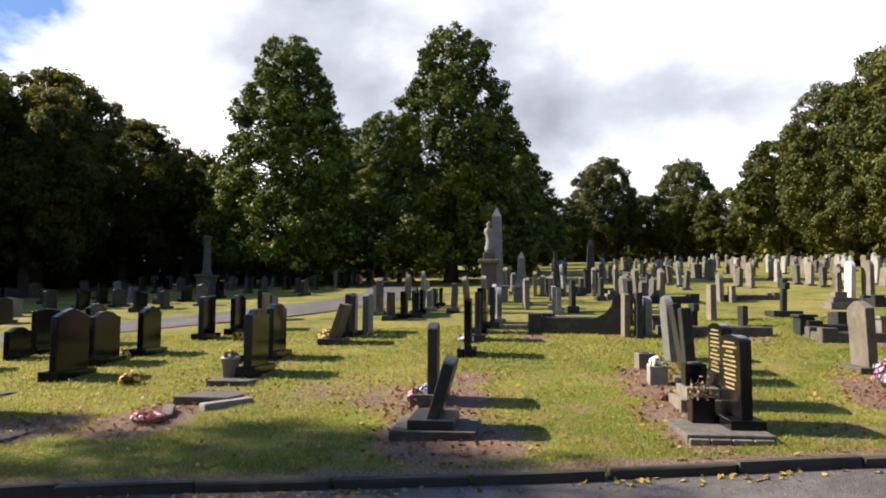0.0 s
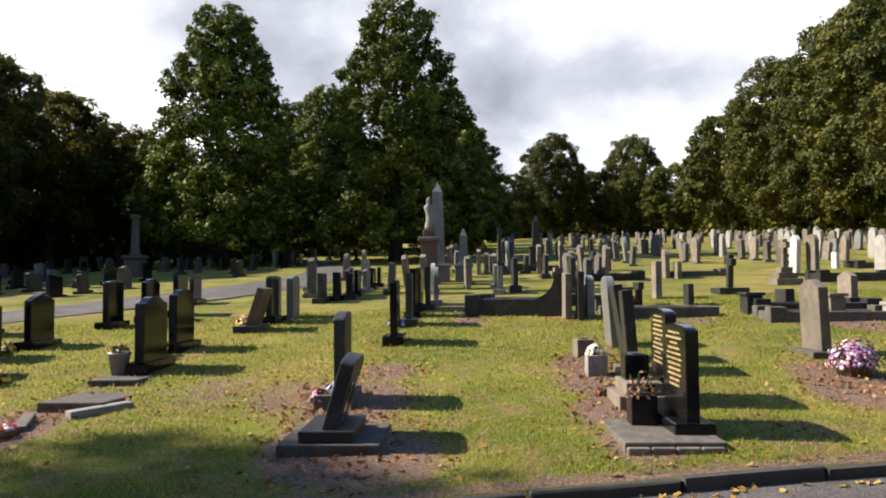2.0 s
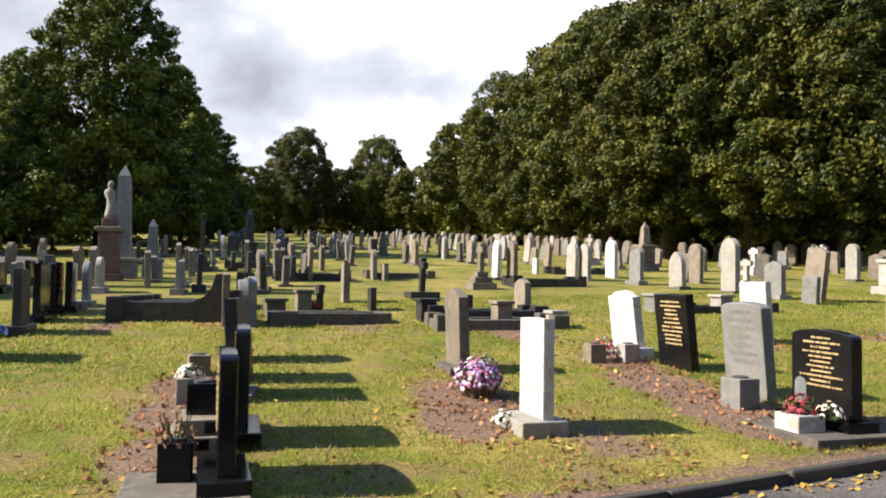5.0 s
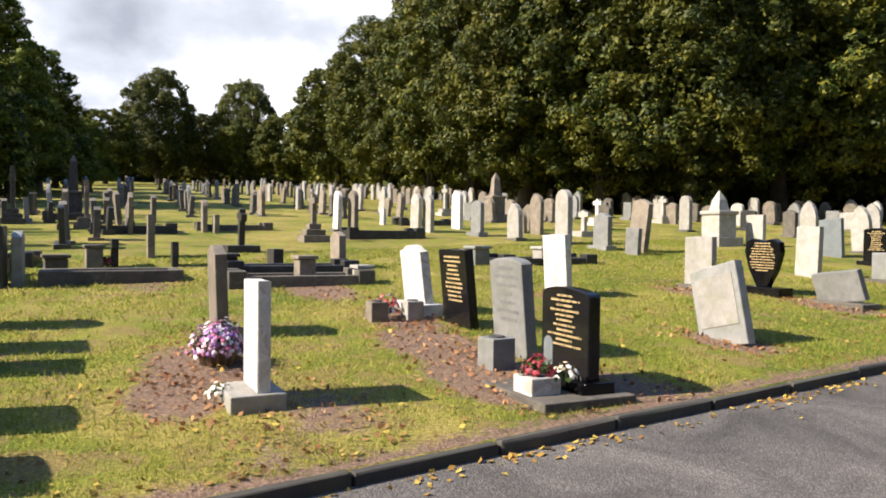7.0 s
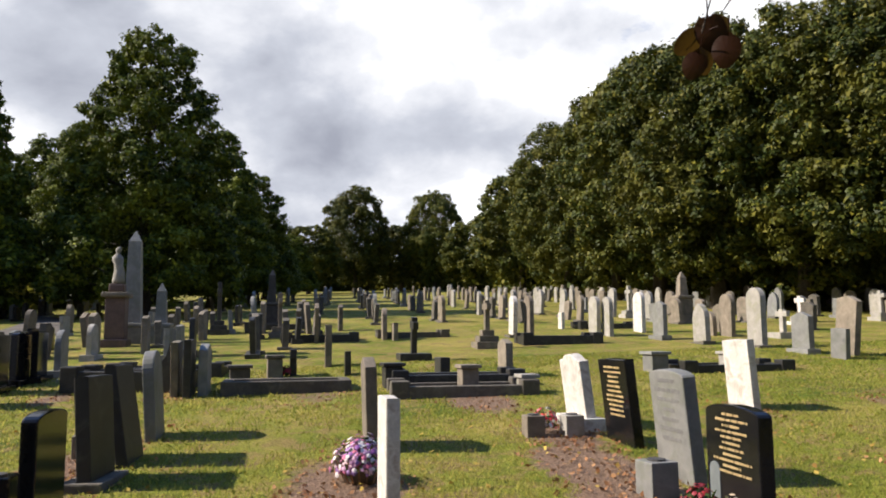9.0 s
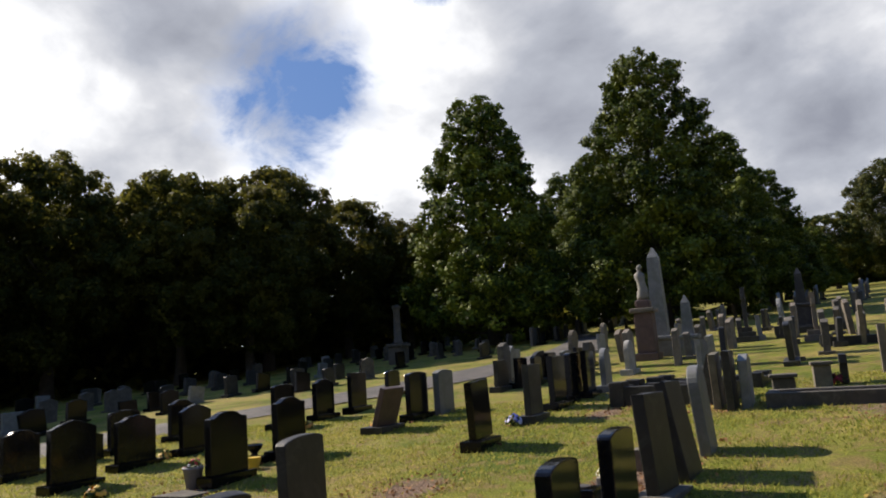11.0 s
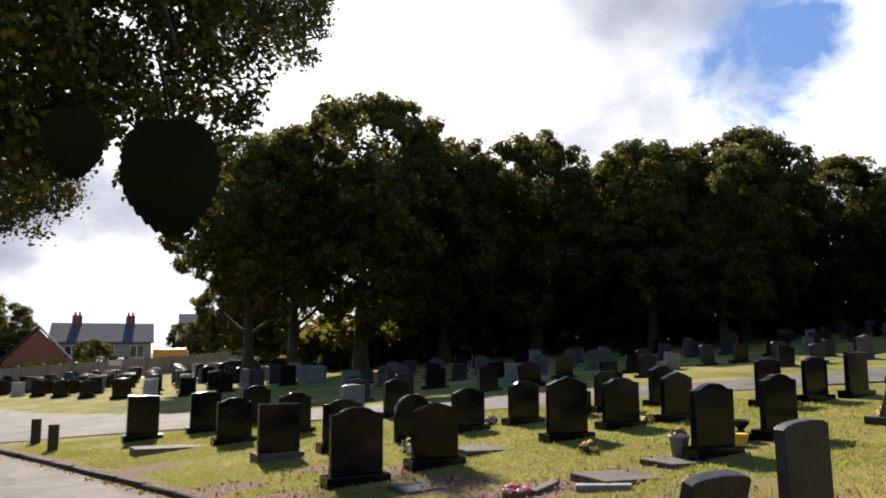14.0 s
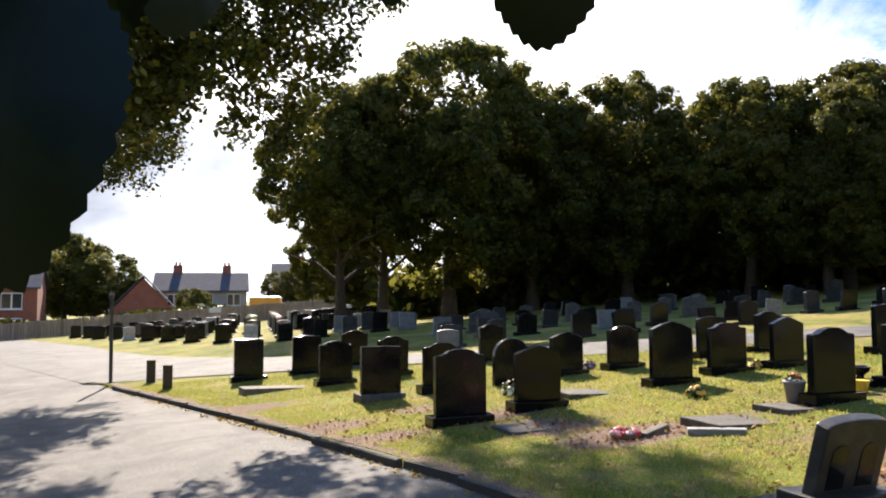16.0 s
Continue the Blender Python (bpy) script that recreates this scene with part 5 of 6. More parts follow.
flat_slab(-9.71, 2.71, 0.5, 0.5, 14, "pale", "small pale slab in the lawn", 0, 0.04)
# kerbed graves in the middle of the lawn
kerb_grave(-0.1, 11.1, 1.75, 0.8, 0.2, "old", 15, "raised kerb grave of mossy grey stone with bare earth", False)
kerb_grave(2.25, 10.85, 1.95, 0.8, 0.17, "old", 12, "raised kerb grave of lichened stone with corner piers")
kerb_grave(2.15, 11.75, 1.9, 0.8, 0.2, "dark", 12, "dark stone kerb grave with corner piers")
kerb_grave(-2.5, 11.45, 1.75, 0.85, 0.3, "dark", 4, "dark mossy stone kerb grave with a raised wall")
kerb_grave(-2.6, 12.9, 1.8, 0.85, 0.18, "dark", 8, "dark stone kerb grave")
kerb_grave(4.3, 18.6, 1.9, 0.9, 0.22, "dark", 12, "dark stone kerb grave on the old lawn")
kerb_grave(-1.6, 19.5, 1.9, 0.9, 0.2, "dark", 12, "dark stone kerb grave on the old lawn")
kerb_grave(0.6, 20.8, 1.9, 0.9, 0.16, "old", 12, "grey stone kerb grave on the old lawn")
kerb_grave(6.6, 13.4, 1.9, 0.9, 0.14, "dark", 12, "low dark stone kerb grave")
kerb_grave(6.2, 23.6, 1.9, 0.9, 0.18, "dark", 12, "dark stone kerb grave on the old lawn")
kerb_grave(-4.0, 24.0, 1.9, 0.9, 0.2, "dark", 12, "dark stone kerb grave on the old lawn")
# scrolled end piece of the dark kerb grave
bm = bmesh.new()
outline = [(0, 0), (0.42, 0), (0.42, 0.72), (0.3, 0.7), (0.24, 0.5), (0.14, 0.38), (0, 0.31)]
front = [bm.verts.new((u, -0.06, v)) for u, v in outline]
rear = [bm.verts.new((u, 0.06, v)) for u, v in outline]
bm.faces.new(front)
bm.faces.new(list(reversed(rear)))
for i in range(len(outline)):
    bm.faces.new((front[i], rear[i], rear[(i + 1) % len(outline)], front[(i + 1) % len(outline)]))
bmesh.ops.recalc_face_normals(bm, faces=bm.faces[:])
ob = thing("scroll_stone", -1.28, 11.55, ground_z(-1.1, 11.5), 4, "dark stone scrolled end wall of a kerb grave", "grave stone")
part("scroll", bm, "dark", ob)
# stone blocks and little monuments
for x, y, w, h, mat in ((0.05, 13.15, 0.24, 0.3, "sand"), (-0.3, 12.5, 0.3, 0.22, "old"), (2.1, 12.0, 0.26, 0.3, "dark"), (3.2, 11.5, 0.24, 0.33, "sand"), (4.0, 11.5, 0.22, 0.2, "pale"), (6.2, 13.7, 0.3, 0.28, "grey"), (7.5, 14.0, 0.28, 0.25, "pale")):
    ob = thing("stone_block", x, y, ground_z(x, y), ROW_TURN + 5, "small weathered stone block beside a grave", "stone block", "stone blocks")
    part("block", box(-w / 2, w / 2, -w / 2, w / 2, -0.05, h, 0.02), mat, ob)
    part("cap", box(-w * 0.62, w * 0.62, -w * 0.62, w * 0.62, h + 0.001, h + 0.05, 0.012), mat, ob)


def stone_cross(x, y, h, mat, label, side=0.0, steps=2, turn=0.0, name="stone_cross"):
    ob = thing(name, x, y, ground_z(x, y), ROW_TURN + turn, label, "cross", "stone crosses")
    z = 0.0
    for k in range(steps):
        r = 0.3 - 0.08 * k
        part("step", box(-r, r, -r, r, z - 0.05 * (k == 0), z + 0.13, 0.015), mat, ob)
        z += 0.131
    m = pose(0, 0, z, side, 0, 0)
    part("shaft", box(-0.055, 0.055, -0.075, 0.075, 0, h - z, 0.012, m), mat, ob)
    part("arm", box(-0.052, 0.052, -0.22, 0.22, (h - z) * 0.68, (h - z) * 0.68 + 0.14, 0.012, m), mat, ob)
    return ob


stone_cross(2.05, 15.6, 0.82, "dark", "dark leaning stone cross on a small foot", 6, 1)
stone_cross(3.45, 18.1, 1.05, "sand", "weathered stone cross on a stepped base", 0, 3)
stone_cross(0.3, 13.35, 0.42, "dark", "small dark stone cross", 0, 0)
stone_cross(-2.2, 21.5, 1.2, "sand", "weathered stone cross on a stepped base", 3, 2)
stone_cross(-4.3, 22.6, 1.5, "dark", "dark stone cross on a stepped base", 0, 3)
stone_cross(13.1, 25.0, 0.9, "white", "small white stone cross on steps", 0, 2)
stone_cross(16.5, 27.0, 1.0, "pale", "pale stone cross on a stepped base", 0, 2)
stone_cross(8.8, 30.0, 1.2, "pale", "pale stone cross on a stepped base", 0, 2)
stone_cross(10.8, 20.4, 0.7, "pale", "small pale stone cross", 0, 1)
# slanted brown tablet with flowers
ob = thing("headstone", -5.46, 9.5, ground_z(-5.46, 9.5), ROW_TURN, "brown slanted tablet headstone on a low dark base", "headstone", "headstones on the near lawn")
part("plinth", box(-0.2, 0.2, -0.36, 0.36, -0.05, 0.08, 0.012), "dark", ob)
part("tablet", box(-0.05, 0.05, -0.3, 0.3, 0.0, 0.62, 0.012, pose(0.02, 0, 0.07, 0, 18, 0)), "pink", ob)
# monuments behind the lawn
ob = thing("statue_monument", -5.45, 18.8, ground_z(-5.4, 18.8) - 0.45, ROW_TURN, "tall pink granite pedestal monument with a moulded cap", "monument")
part("step", box(-0.46, 0.46, -0.46, 0.46, -0.1, 0.3, 0.02), "pink", ob)
part("plinth", box(-0.3, 0.3, -0.3, 0.3, 0.3, 0.62, 0.03), "pink", ob)
part("die", box(-0.225, 0.225, -0.225, 0.225, 0.62, 1.62, 0.02), "pink", ob)
part("cornice", box(-0.31, 0.31, -0.31, 0.31, 1.62, 1.74, 0.04), "sand", ob, "moulded brown cornice")
part("cap", box(-0.18, 0.18, -0.18, 0.18, 1.741, 1.95, 0.05), "pink", ob)
bm = lathe([(0.13, 0), (0.15, 0.08), (0.12, 0.3), (0.1, 0.45), (0.13, 0.58), (0.12, 0.66), (0.05, 0.72), (0.045, 0.75), (0.07, 0.8), (0.065, 0.86), (0.02, 0.9)], 14)
for v in bm.verts:
    v.co.x += 0.03 * math.sin(v.co.z * 7)
statue = tagged(new("statue", mesh_of("statue", bm, "pale", True)), "weathered pale stone draped statue on a granite pedestal", "statue")
statue.matrix_basis = pose(-5.45, 18.8, ground_z(-5.4, 18.8) + 1.5, 0, 0, 0)


def obelisk(x, y, h, r, mat, label, sink=0.0):
    ob = thing("obelisk", x, y, ground_z(x, y) - sink, ROW_TURN, label, "obelisk")
    part("step", box(-r * 2.4, r * 2.4, -r * 2.4, r * 2.4, -0.1, 0.25, 0.02), mat, ob)
    part("plinth", box(-r * 1.7, r * 1.7, -r * 1.7, r * 1.7, 0.25, 0.8, 0.02), mat, ob)
    part("cornice", box(-r * 1.95, r * 1.95, -r * 1.95, r * 1.95, 0.8, 0.9, 0.03), mat, ob)
    bm = bmesh.new()
    levels = [(r, 0.9), (r * 0.72, h - r * 1.4), (0.012, h)]
    loops = [[bm.verts.new((sx * q, sy * q, z)) for sx, sy in ((-1, -1), (1, -1), (1, 1), (-1, 1))] for q, z in levels]
    for a, b in zip(loops, loops[1:]):
        for i in range(4):
            bm.faces.new((a[i], a[(i + 1) % 4], b[(i + 1) % 4], b[i]))
    bm.faces.new(loops[-1])
    part("shaft", bm, mat, ob)
    return ob


obelisk(-5.5, 19.75, 3.25, 0.2, "grey", "tall grey granite obelisk behind the statue", 0.4)
obelisk(-4.7, 19.6, 1.9, 0.14, "grey", "short grey stone obelisk on a stepped base", 0.4)
obelisk(-3.6, 25.5, 2.0, 0.14, "dark", "dark stone obelisk on a stepped base", 0.1)
obelisk(9.9, 26.5, 1.7, 0.15, "sand", "brown stone obelisk on a stepped base", 0.0)
obelisk(13.4, 18.0, 1.4, 0.17, "pale", "pale pointed stone monument on a rough base", 0.05)
ob = thing("column_monument", -18.7, 23.3, ground_z(-18.7, 23.3) - 0.35, ROW_TURN, "pale stone column on a square pedestal", "monument")
part("step", box(-0.5, 0.5, -0.5, 0.5, -0.1, 0.25, 0.02), "old", ob)
part("pedestal", box(-0.31, 0.31, -0.31, 0.31, 0.25, 1.05, 0.02), "old", ob)
part("cornice", box(-0.38, 0.38, -0.38, 0.38, 1.05, 1.17, 0.03), "old", ob)
part("shaft", lathe([(0.22, 1.17), (0.22, 1.24), (0.165, 1.3), (0.135, 2.55), (0.165, 2.6), (0.19, 2.64), (0.19, 2.72), (0.08, 2.75)], 16), "old", ob, smooth=True)

# ---- roadside post and bollards ----
ob = thing("sign_post", -14.88, -4.23, ground_z(-14.88, -4.23), 0, "thin dark metal post at the road corner", "post")
part("post", lathe([(0.04, -0.1), (0.04, 2.0), (0.03, 2.02)], 10, pose(0, 0, 0, 0, 1.2, 0)), "metal", ob)
part("bracket", box(-0.02, 0.16, -0.04, 0.04, 1.86, 1.98, 0.01), "metal", ob)
for x, y, h in ((-14.09, -3.18, 0.45), (-12.43, -2.48, 0.44)):
    ob = thing("bollard", x, y, ground_z(x, y), 10, "short dark timber bollard on the grass corner", "bollard", "bollards on the corner")
    part("bollard_post", box(-0.09, 0.09, -0.09, 0.09, -0.06, h, 0.018), "oldwood", ob)
    part("bollard_cap", box(-0.095, 0.095, -0.095, 0.095, h + 0.001, h + 0.03, 0.014), "oldwood", ob)

# ---- boundary fence, houses and van beyond it ----
fence = thing("boundary_fence", -52.0, -11.0, 0, 0, "long close-boarded timber fence along the boundary", "fence")
pts = [(-49.5, -30.0), (-52.0, -22.6), (-52.6, -15.3), (-52.3, -7.5), (-51.5, 0.5), (-49.5, 9.0)]
line = smooth_line(pts, 5)
board = mesh_of("board", box(-0.012, 0.012, -0.095, 0.095, 0, 1.2, 0.006), "wood")
post_mesh = mesh_of("fence_post", box(-0.06, 0.06, -0.06, 0.06, -0.1, 1.28, 0.015), "wood")
rnd = random.Random(8)
for (x0, y0), (x1, y1) in zip(line, line[1:]):
    seg = math.hypot(x1 - x0, y1 - y0)
    turn = math.degrees(math.atan2(y1 - y0, x1 - x0)) - 90
    p = new("fence_post", post_mesh)
    p.matrix_basis = Matrix.Translation((52.0, 11.0, 0)) @ pose(x0, y0, ground_z(x0, y0), 0, 0, turn)
    p.parent = fence
    n = int(seg / 0.19)
    for k in range(n):
        s = (k + 0.5) / n
        x, y = x0 + (x1 - x0) * s, y0 + (y1 - y0) * s
        b = new("board", board)
        b.matrix_basis = Matrix.Translation((52.0, 11.0, 0)) @ pose(x - 0.08, y, ground_z(x, y) + rnd.uniform(-0.03, 0.02), 0, 0, turn)
        b.parent = fence


def window_part(parent, m, w, h):
    fr = part("window", box(-0.04, 0.04, -w / 2, w / 2, 0, h, 0.01, m), "paint", parent, "white framed window")
    for s in (-1, 1):
        part("pane", box(0.041, 0.05, s * w / 4 - w / 4 + 0.06, s * w / 4 + w / 4 - 0.06, 0.08, h - 0.08, 0.0, m), "glass", fr)
    part("sill", box(0.04, 0.12, -w / 2 - 0.05, w / 2 + 0.05, -0.07, 0.0, 0.01, m), "paint", fr)


def house(x, y, wide, deep, eaves, ridge, turn, wall_mat, label, windows, gable_front=False, chimneys=1, name="house"):
    """A pitched-roof house; its front looks along local +x."""
    ob = thing(name, x, y, ground_z(x, y) - 0.3, turn, label, "house")
    bm = box(-deep, 0, -wide / 2, wide / 2, 0, eaves)
    part("wall", bm, wall_mat, ob)
    bm, tri = bmesh.new(), None
    o = 0.25
    if gable_front:
        rows = [[(o, -wide / 2 - o, eaves - 0.1), (o, 0, ridge), (o, wide / 2 + o, eaves - 0.1)], [(-deep - o, -wide / 2 - o, eaves - 0.1), (-deep - o, 0, ridge), (-deep - o, wide / 2 + o, eaves - 0.1)]]
        tri = [(0.0, -wide / 2, eaves), (0.0, wide / 2, eaves), (0.0, 0, ridge - 0.12)]
    else:
        rows = [[(o, -wide / 2 - o, eaves - 0.1), (-deep / 2, -wide / 2 - o, ridge), (-deep - o, -wide / 2 - o, eaves - 0.1)], [(o, wide / 2 + o, eaves - 0.1), (-deep / 2, wide / 2 + o, ridge), (-deep - o, wide / 2 + o, eaves - 0.1)]]
    lo = [[bm.verts.new(p) for p in row] for row in rows]
    hi = [[bm.verts.new((p[0], p[1], p[2] + 0.14)) for p in row] for row in rows]
    for i in range(2):
        bm.faces.new((lo[0][i], lo[0][i + 1], lo[1][i + 1], lo[1][i]))
        bm.faces.new((hi[0][i], hi[1][i], hi[1][i + 1], hi[0][i + 1]))
    for j in range(2):
        for i in range(2):
            bm.faces.new((lo[j][i], hi[j][i], hi[j][i + 1], lo[j][i + 1]))
    for i in (0, 2):
        bm.faces.new((lo[0][i], lo[1][i], hi[1][i], hi[0][i]))
    bmesh.ops.recalc_face_normals(bm, faces=bm.faces[:])
    roof = part("roof", bm, "slates", ob, "dark slate pitched roof")
    bm = bmesh.new()
    if gable_front:
        a = [bm.verts.new(p) for p in tri]
        b = [bm.verts.new((p[0] - 0.2, p[1], p[2])) for p in tri]
    else:
        a = [bm.verts.new((-deep + 0.01, wide / 2, eaves)), bm.verts.new((-0.01, wide / 2, eaves)), bm.verts.new((-deep / 2, wide / 2, ridge - 0.1))]
        b = [bm.verts.new((v.co.x, -wide / 2, v.co.z)) for v in a]
    bm.faces.new(a)
    bm.faces.new(list(reversed(b)))
    for i in range(3):
        bm.faces.new((a[i], b[i], b[(i + 1) % 3], a[(i + 1) % 3]))
    bmesh.ops.recalc_face_normals(bm, faces=bm.faces[:])
    part("gable", bm, wall_mat, ob)
    for k in range(chimneys):
        yy = (k - (chimneys - 1) / 2) * wide * 0.55
        ch = part("chimney", box(-deep / 2 - 0.35, -deep / 2 + 0.35, yy - 0.45, yy + 0.45, ridge - 0.4, ridge + 0.9, 0.03), "brick", roof, "red brick chimney stack")
        for s in (-0.2, 0.2):
            part("chimney_pot", lathe([(0.12, ridge + 0.9), (0.1, ridge + 1.25), (0.12, ridge + 1.27)], 8, pose(-deep / 2, yy + s, 0)), "brick", roof)
    for wy, wz, ww, wh in windows:
        window_part(ob, pose(0.03, wy, wz), ww, wh)
    return ob


house(-60.5, -25.9, 6.0, 7.0, 4.3, 6.5, 15, "brick", "red brick house with white windows beyond the fence", [(1.2, 2.6, 1.5, 1.3), (-1.5, 2.6, 1.5, 1.3), (1.2, 0.6, 1.5, 1.3)])
house(-66.5, -16.2, 4.9, 6.0, 1.8, 4.6, 12, "brick", "low red brick outbuilding with a steep gable end", [], True, 0, "outbuilding")
house(-76.5, -13.0, 9.0, 7.0, 3.1, 4.9, 8, "render", "pale rendered houses with dark slate roofs and red chimneys", [(-2.6, 1.6, 1.3, 1.2), (0.5, 1.6, 1.3, 1.2), (3.2, 1.6, 1.3, 1.2)], False, 2)
house(-80.0, -3.0, 6.0, 7.0, 3.4, 5.3, 6, "render", "pale rendered house with a dark slate roof", [(-1.6, 1.8, 1.3, 1.2), (1.4, 1.8, 1.3, 1.2)], False, 1)
board_sign = thing("notice_board", -50.95, -7.6, ground_z(-50.95, -7.6), 6, "small white notice board fixed to the boundary fence", "sign")
part("panel", box(-0.015, 0.015, -0.4, 0.4, 0.86, 1.2, 0.008), "paint", board_sign)
part("post", box(-0.05, -0.016, -0.04, 0.04, -0.1, 1.2, 0.006), "wood", board_sign)
# yellow van parked behind the fence
van = thing("yellow_van", -56.2, -4.6, ground_z(-56.2, -4.6), 95, "yellow van parked behind the boundary fence", "van")
bm = box(-1.3, 1.4, -0.85, 0.85, 0.35, 1.72, 0.16)
for v in bm.verts:
    if v.co.z > 1.2 and v.co.x > 0.9:
        v.co.x -= 0.35
part("body", bm, "yellow", van)
part("bonnet", box(1.2, 2.0, -0.8, 0.8, 0.35, 1.1, 0.12), "yellow", van)
part("windscreen", box(1.02, 1.16, -0.68, 0.68, 1.15, 1.6, 0.03), "glass", van)
for wx in (-0.8, 1.35):
    for wy in (-0.84, 0.84):
        wh = part("wheel", lathe([(0.33, -0.1), (0.36, -0.06), (0.36, 0.06), (0.33, 0.1)], 18, pose(wx, wy, 0.34, 90, 0, 0)), "rubber", van)
        part("rim", lathe([(0.2, -0.11), (0.2, 0.11)], 12, pose(wx, wy, 0.34, 90, 0, 0)), "metal", wh)

# ---- leafy backdrops, bushes and hedges closing the distance ----


def thicket(name, pts, width, height, count, size, mat, label, seed, lift=0.0):
    """A long belt of bushes and low branches, one uneven mass of leaves."""
    rng = np.random.default_rng(seed)
    line = np.array(smooth_line(pts, 8))
    pick = rng.integers(0, len(line) - 1, count)
    s = rng.uniform(0, 1, (count, 1))
    base = line[pick] * (1 - s) + line[pick + 1] * s
    along = base[:, 0] * 0.9 + base[:, 1] * 0.7
    top = height * (0.72 + 0.2 * np.sin(along * 0.9) + 0.14 * np.sin(along * 2.3 + 1))
    p = np.concatenate([base + rng.normal(0, width / 2, (count, 2)), (rng.uniform(0, 1, count) * top + lift)[:, None]], 1)
    p[:, 2] += np.minimum(p[:, 1], 130) * SLOPE
    nrm = rng.normal(0, 1, (count, 3))
    v, f = leaf_cards(p, nrm, size, rng, 0.3)
    return tagged(new(name, numpy_mesh(name, v, f, [mat])), label, "undergrowth", kind="stuff")


# first three belts are added as a dark backdrop for the under-crown shade
thicket("undergrowth", [(-38.5, 5), (-37.5, 9), (-36, 18), (-34, 30), (-32, 44), (-27, 60)], 2.6, 4.2, 26000, 0.3, "shade", "added leafy backdrop for the shade beneath the belt of trees", 31)
thicket("undergrowth", [(48, 31), (36, 34.5), (27, 36), (20, 39), (16, 46), (13, 56), (9, 68), (6, 82)], 2.2, 4.4, 26000, 0.3, "lime", "added leafy backdrop for the shade beneath the limes", 32)
thicket("undergrowth", [(10, 92), (2, 97), (-8, 99), (-18, 97), (-30, 92), (-38, 70), (-33, 55)], 2.6, 4.0, 22000, 0.34, "shade", "added hedge-like backdrop closing the far end of the cemetery", 33)
thicket("undergrowth", [(-27, 58), (-24, 44), (-22, 36)], 2.0, 2.2, 5000, 0.24, "shade", "low bushes beneath the conifers", 34)
thicket("hedge", [(-56.5, -30), (-57, -22), (-58.5, -12), (-60, -2), (-58, 8), (-50, 16)], 1.2, 1.5, 9000, 0.26, "lime", "garden hedge and shrubs beyond the fence", 35)

# ---- trees on the near side of the road ----


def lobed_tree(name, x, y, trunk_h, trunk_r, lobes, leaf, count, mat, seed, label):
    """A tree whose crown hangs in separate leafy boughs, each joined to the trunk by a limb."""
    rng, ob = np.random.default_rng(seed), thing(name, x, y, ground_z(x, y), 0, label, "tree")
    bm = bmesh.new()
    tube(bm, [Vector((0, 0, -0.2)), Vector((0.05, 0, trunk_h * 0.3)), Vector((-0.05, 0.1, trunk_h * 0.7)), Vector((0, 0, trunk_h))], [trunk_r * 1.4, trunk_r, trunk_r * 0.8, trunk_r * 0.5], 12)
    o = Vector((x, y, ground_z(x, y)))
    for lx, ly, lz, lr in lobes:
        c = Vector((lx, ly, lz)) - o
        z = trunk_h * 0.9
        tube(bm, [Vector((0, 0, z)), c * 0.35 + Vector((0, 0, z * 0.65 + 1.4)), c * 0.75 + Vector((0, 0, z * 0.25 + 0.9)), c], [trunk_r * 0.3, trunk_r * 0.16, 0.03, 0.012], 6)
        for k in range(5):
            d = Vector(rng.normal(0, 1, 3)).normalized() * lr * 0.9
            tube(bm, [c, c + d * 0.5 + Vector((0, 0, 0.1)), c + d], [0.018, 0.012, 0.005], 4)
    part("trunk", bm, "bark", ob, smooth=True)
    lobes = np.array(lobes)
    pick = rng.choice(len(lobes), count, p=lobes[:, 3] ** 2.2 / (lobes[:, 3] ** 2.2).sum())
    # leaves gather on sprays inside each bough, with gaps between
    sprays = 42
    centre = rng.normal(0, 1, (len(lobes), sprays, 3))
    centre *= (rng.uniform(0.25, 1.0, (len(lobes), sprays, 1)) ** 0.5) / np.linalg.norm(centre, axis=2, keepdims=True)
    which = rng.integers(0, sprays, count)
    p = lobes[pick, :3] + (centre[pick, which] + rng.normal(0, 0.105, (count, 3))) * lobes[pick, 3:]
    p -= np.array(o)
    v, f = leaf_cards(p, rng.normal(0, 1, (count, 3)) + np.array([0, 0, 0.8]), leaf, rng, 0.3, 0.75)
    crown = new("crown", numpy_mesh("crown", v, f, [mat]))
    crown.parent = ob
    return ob


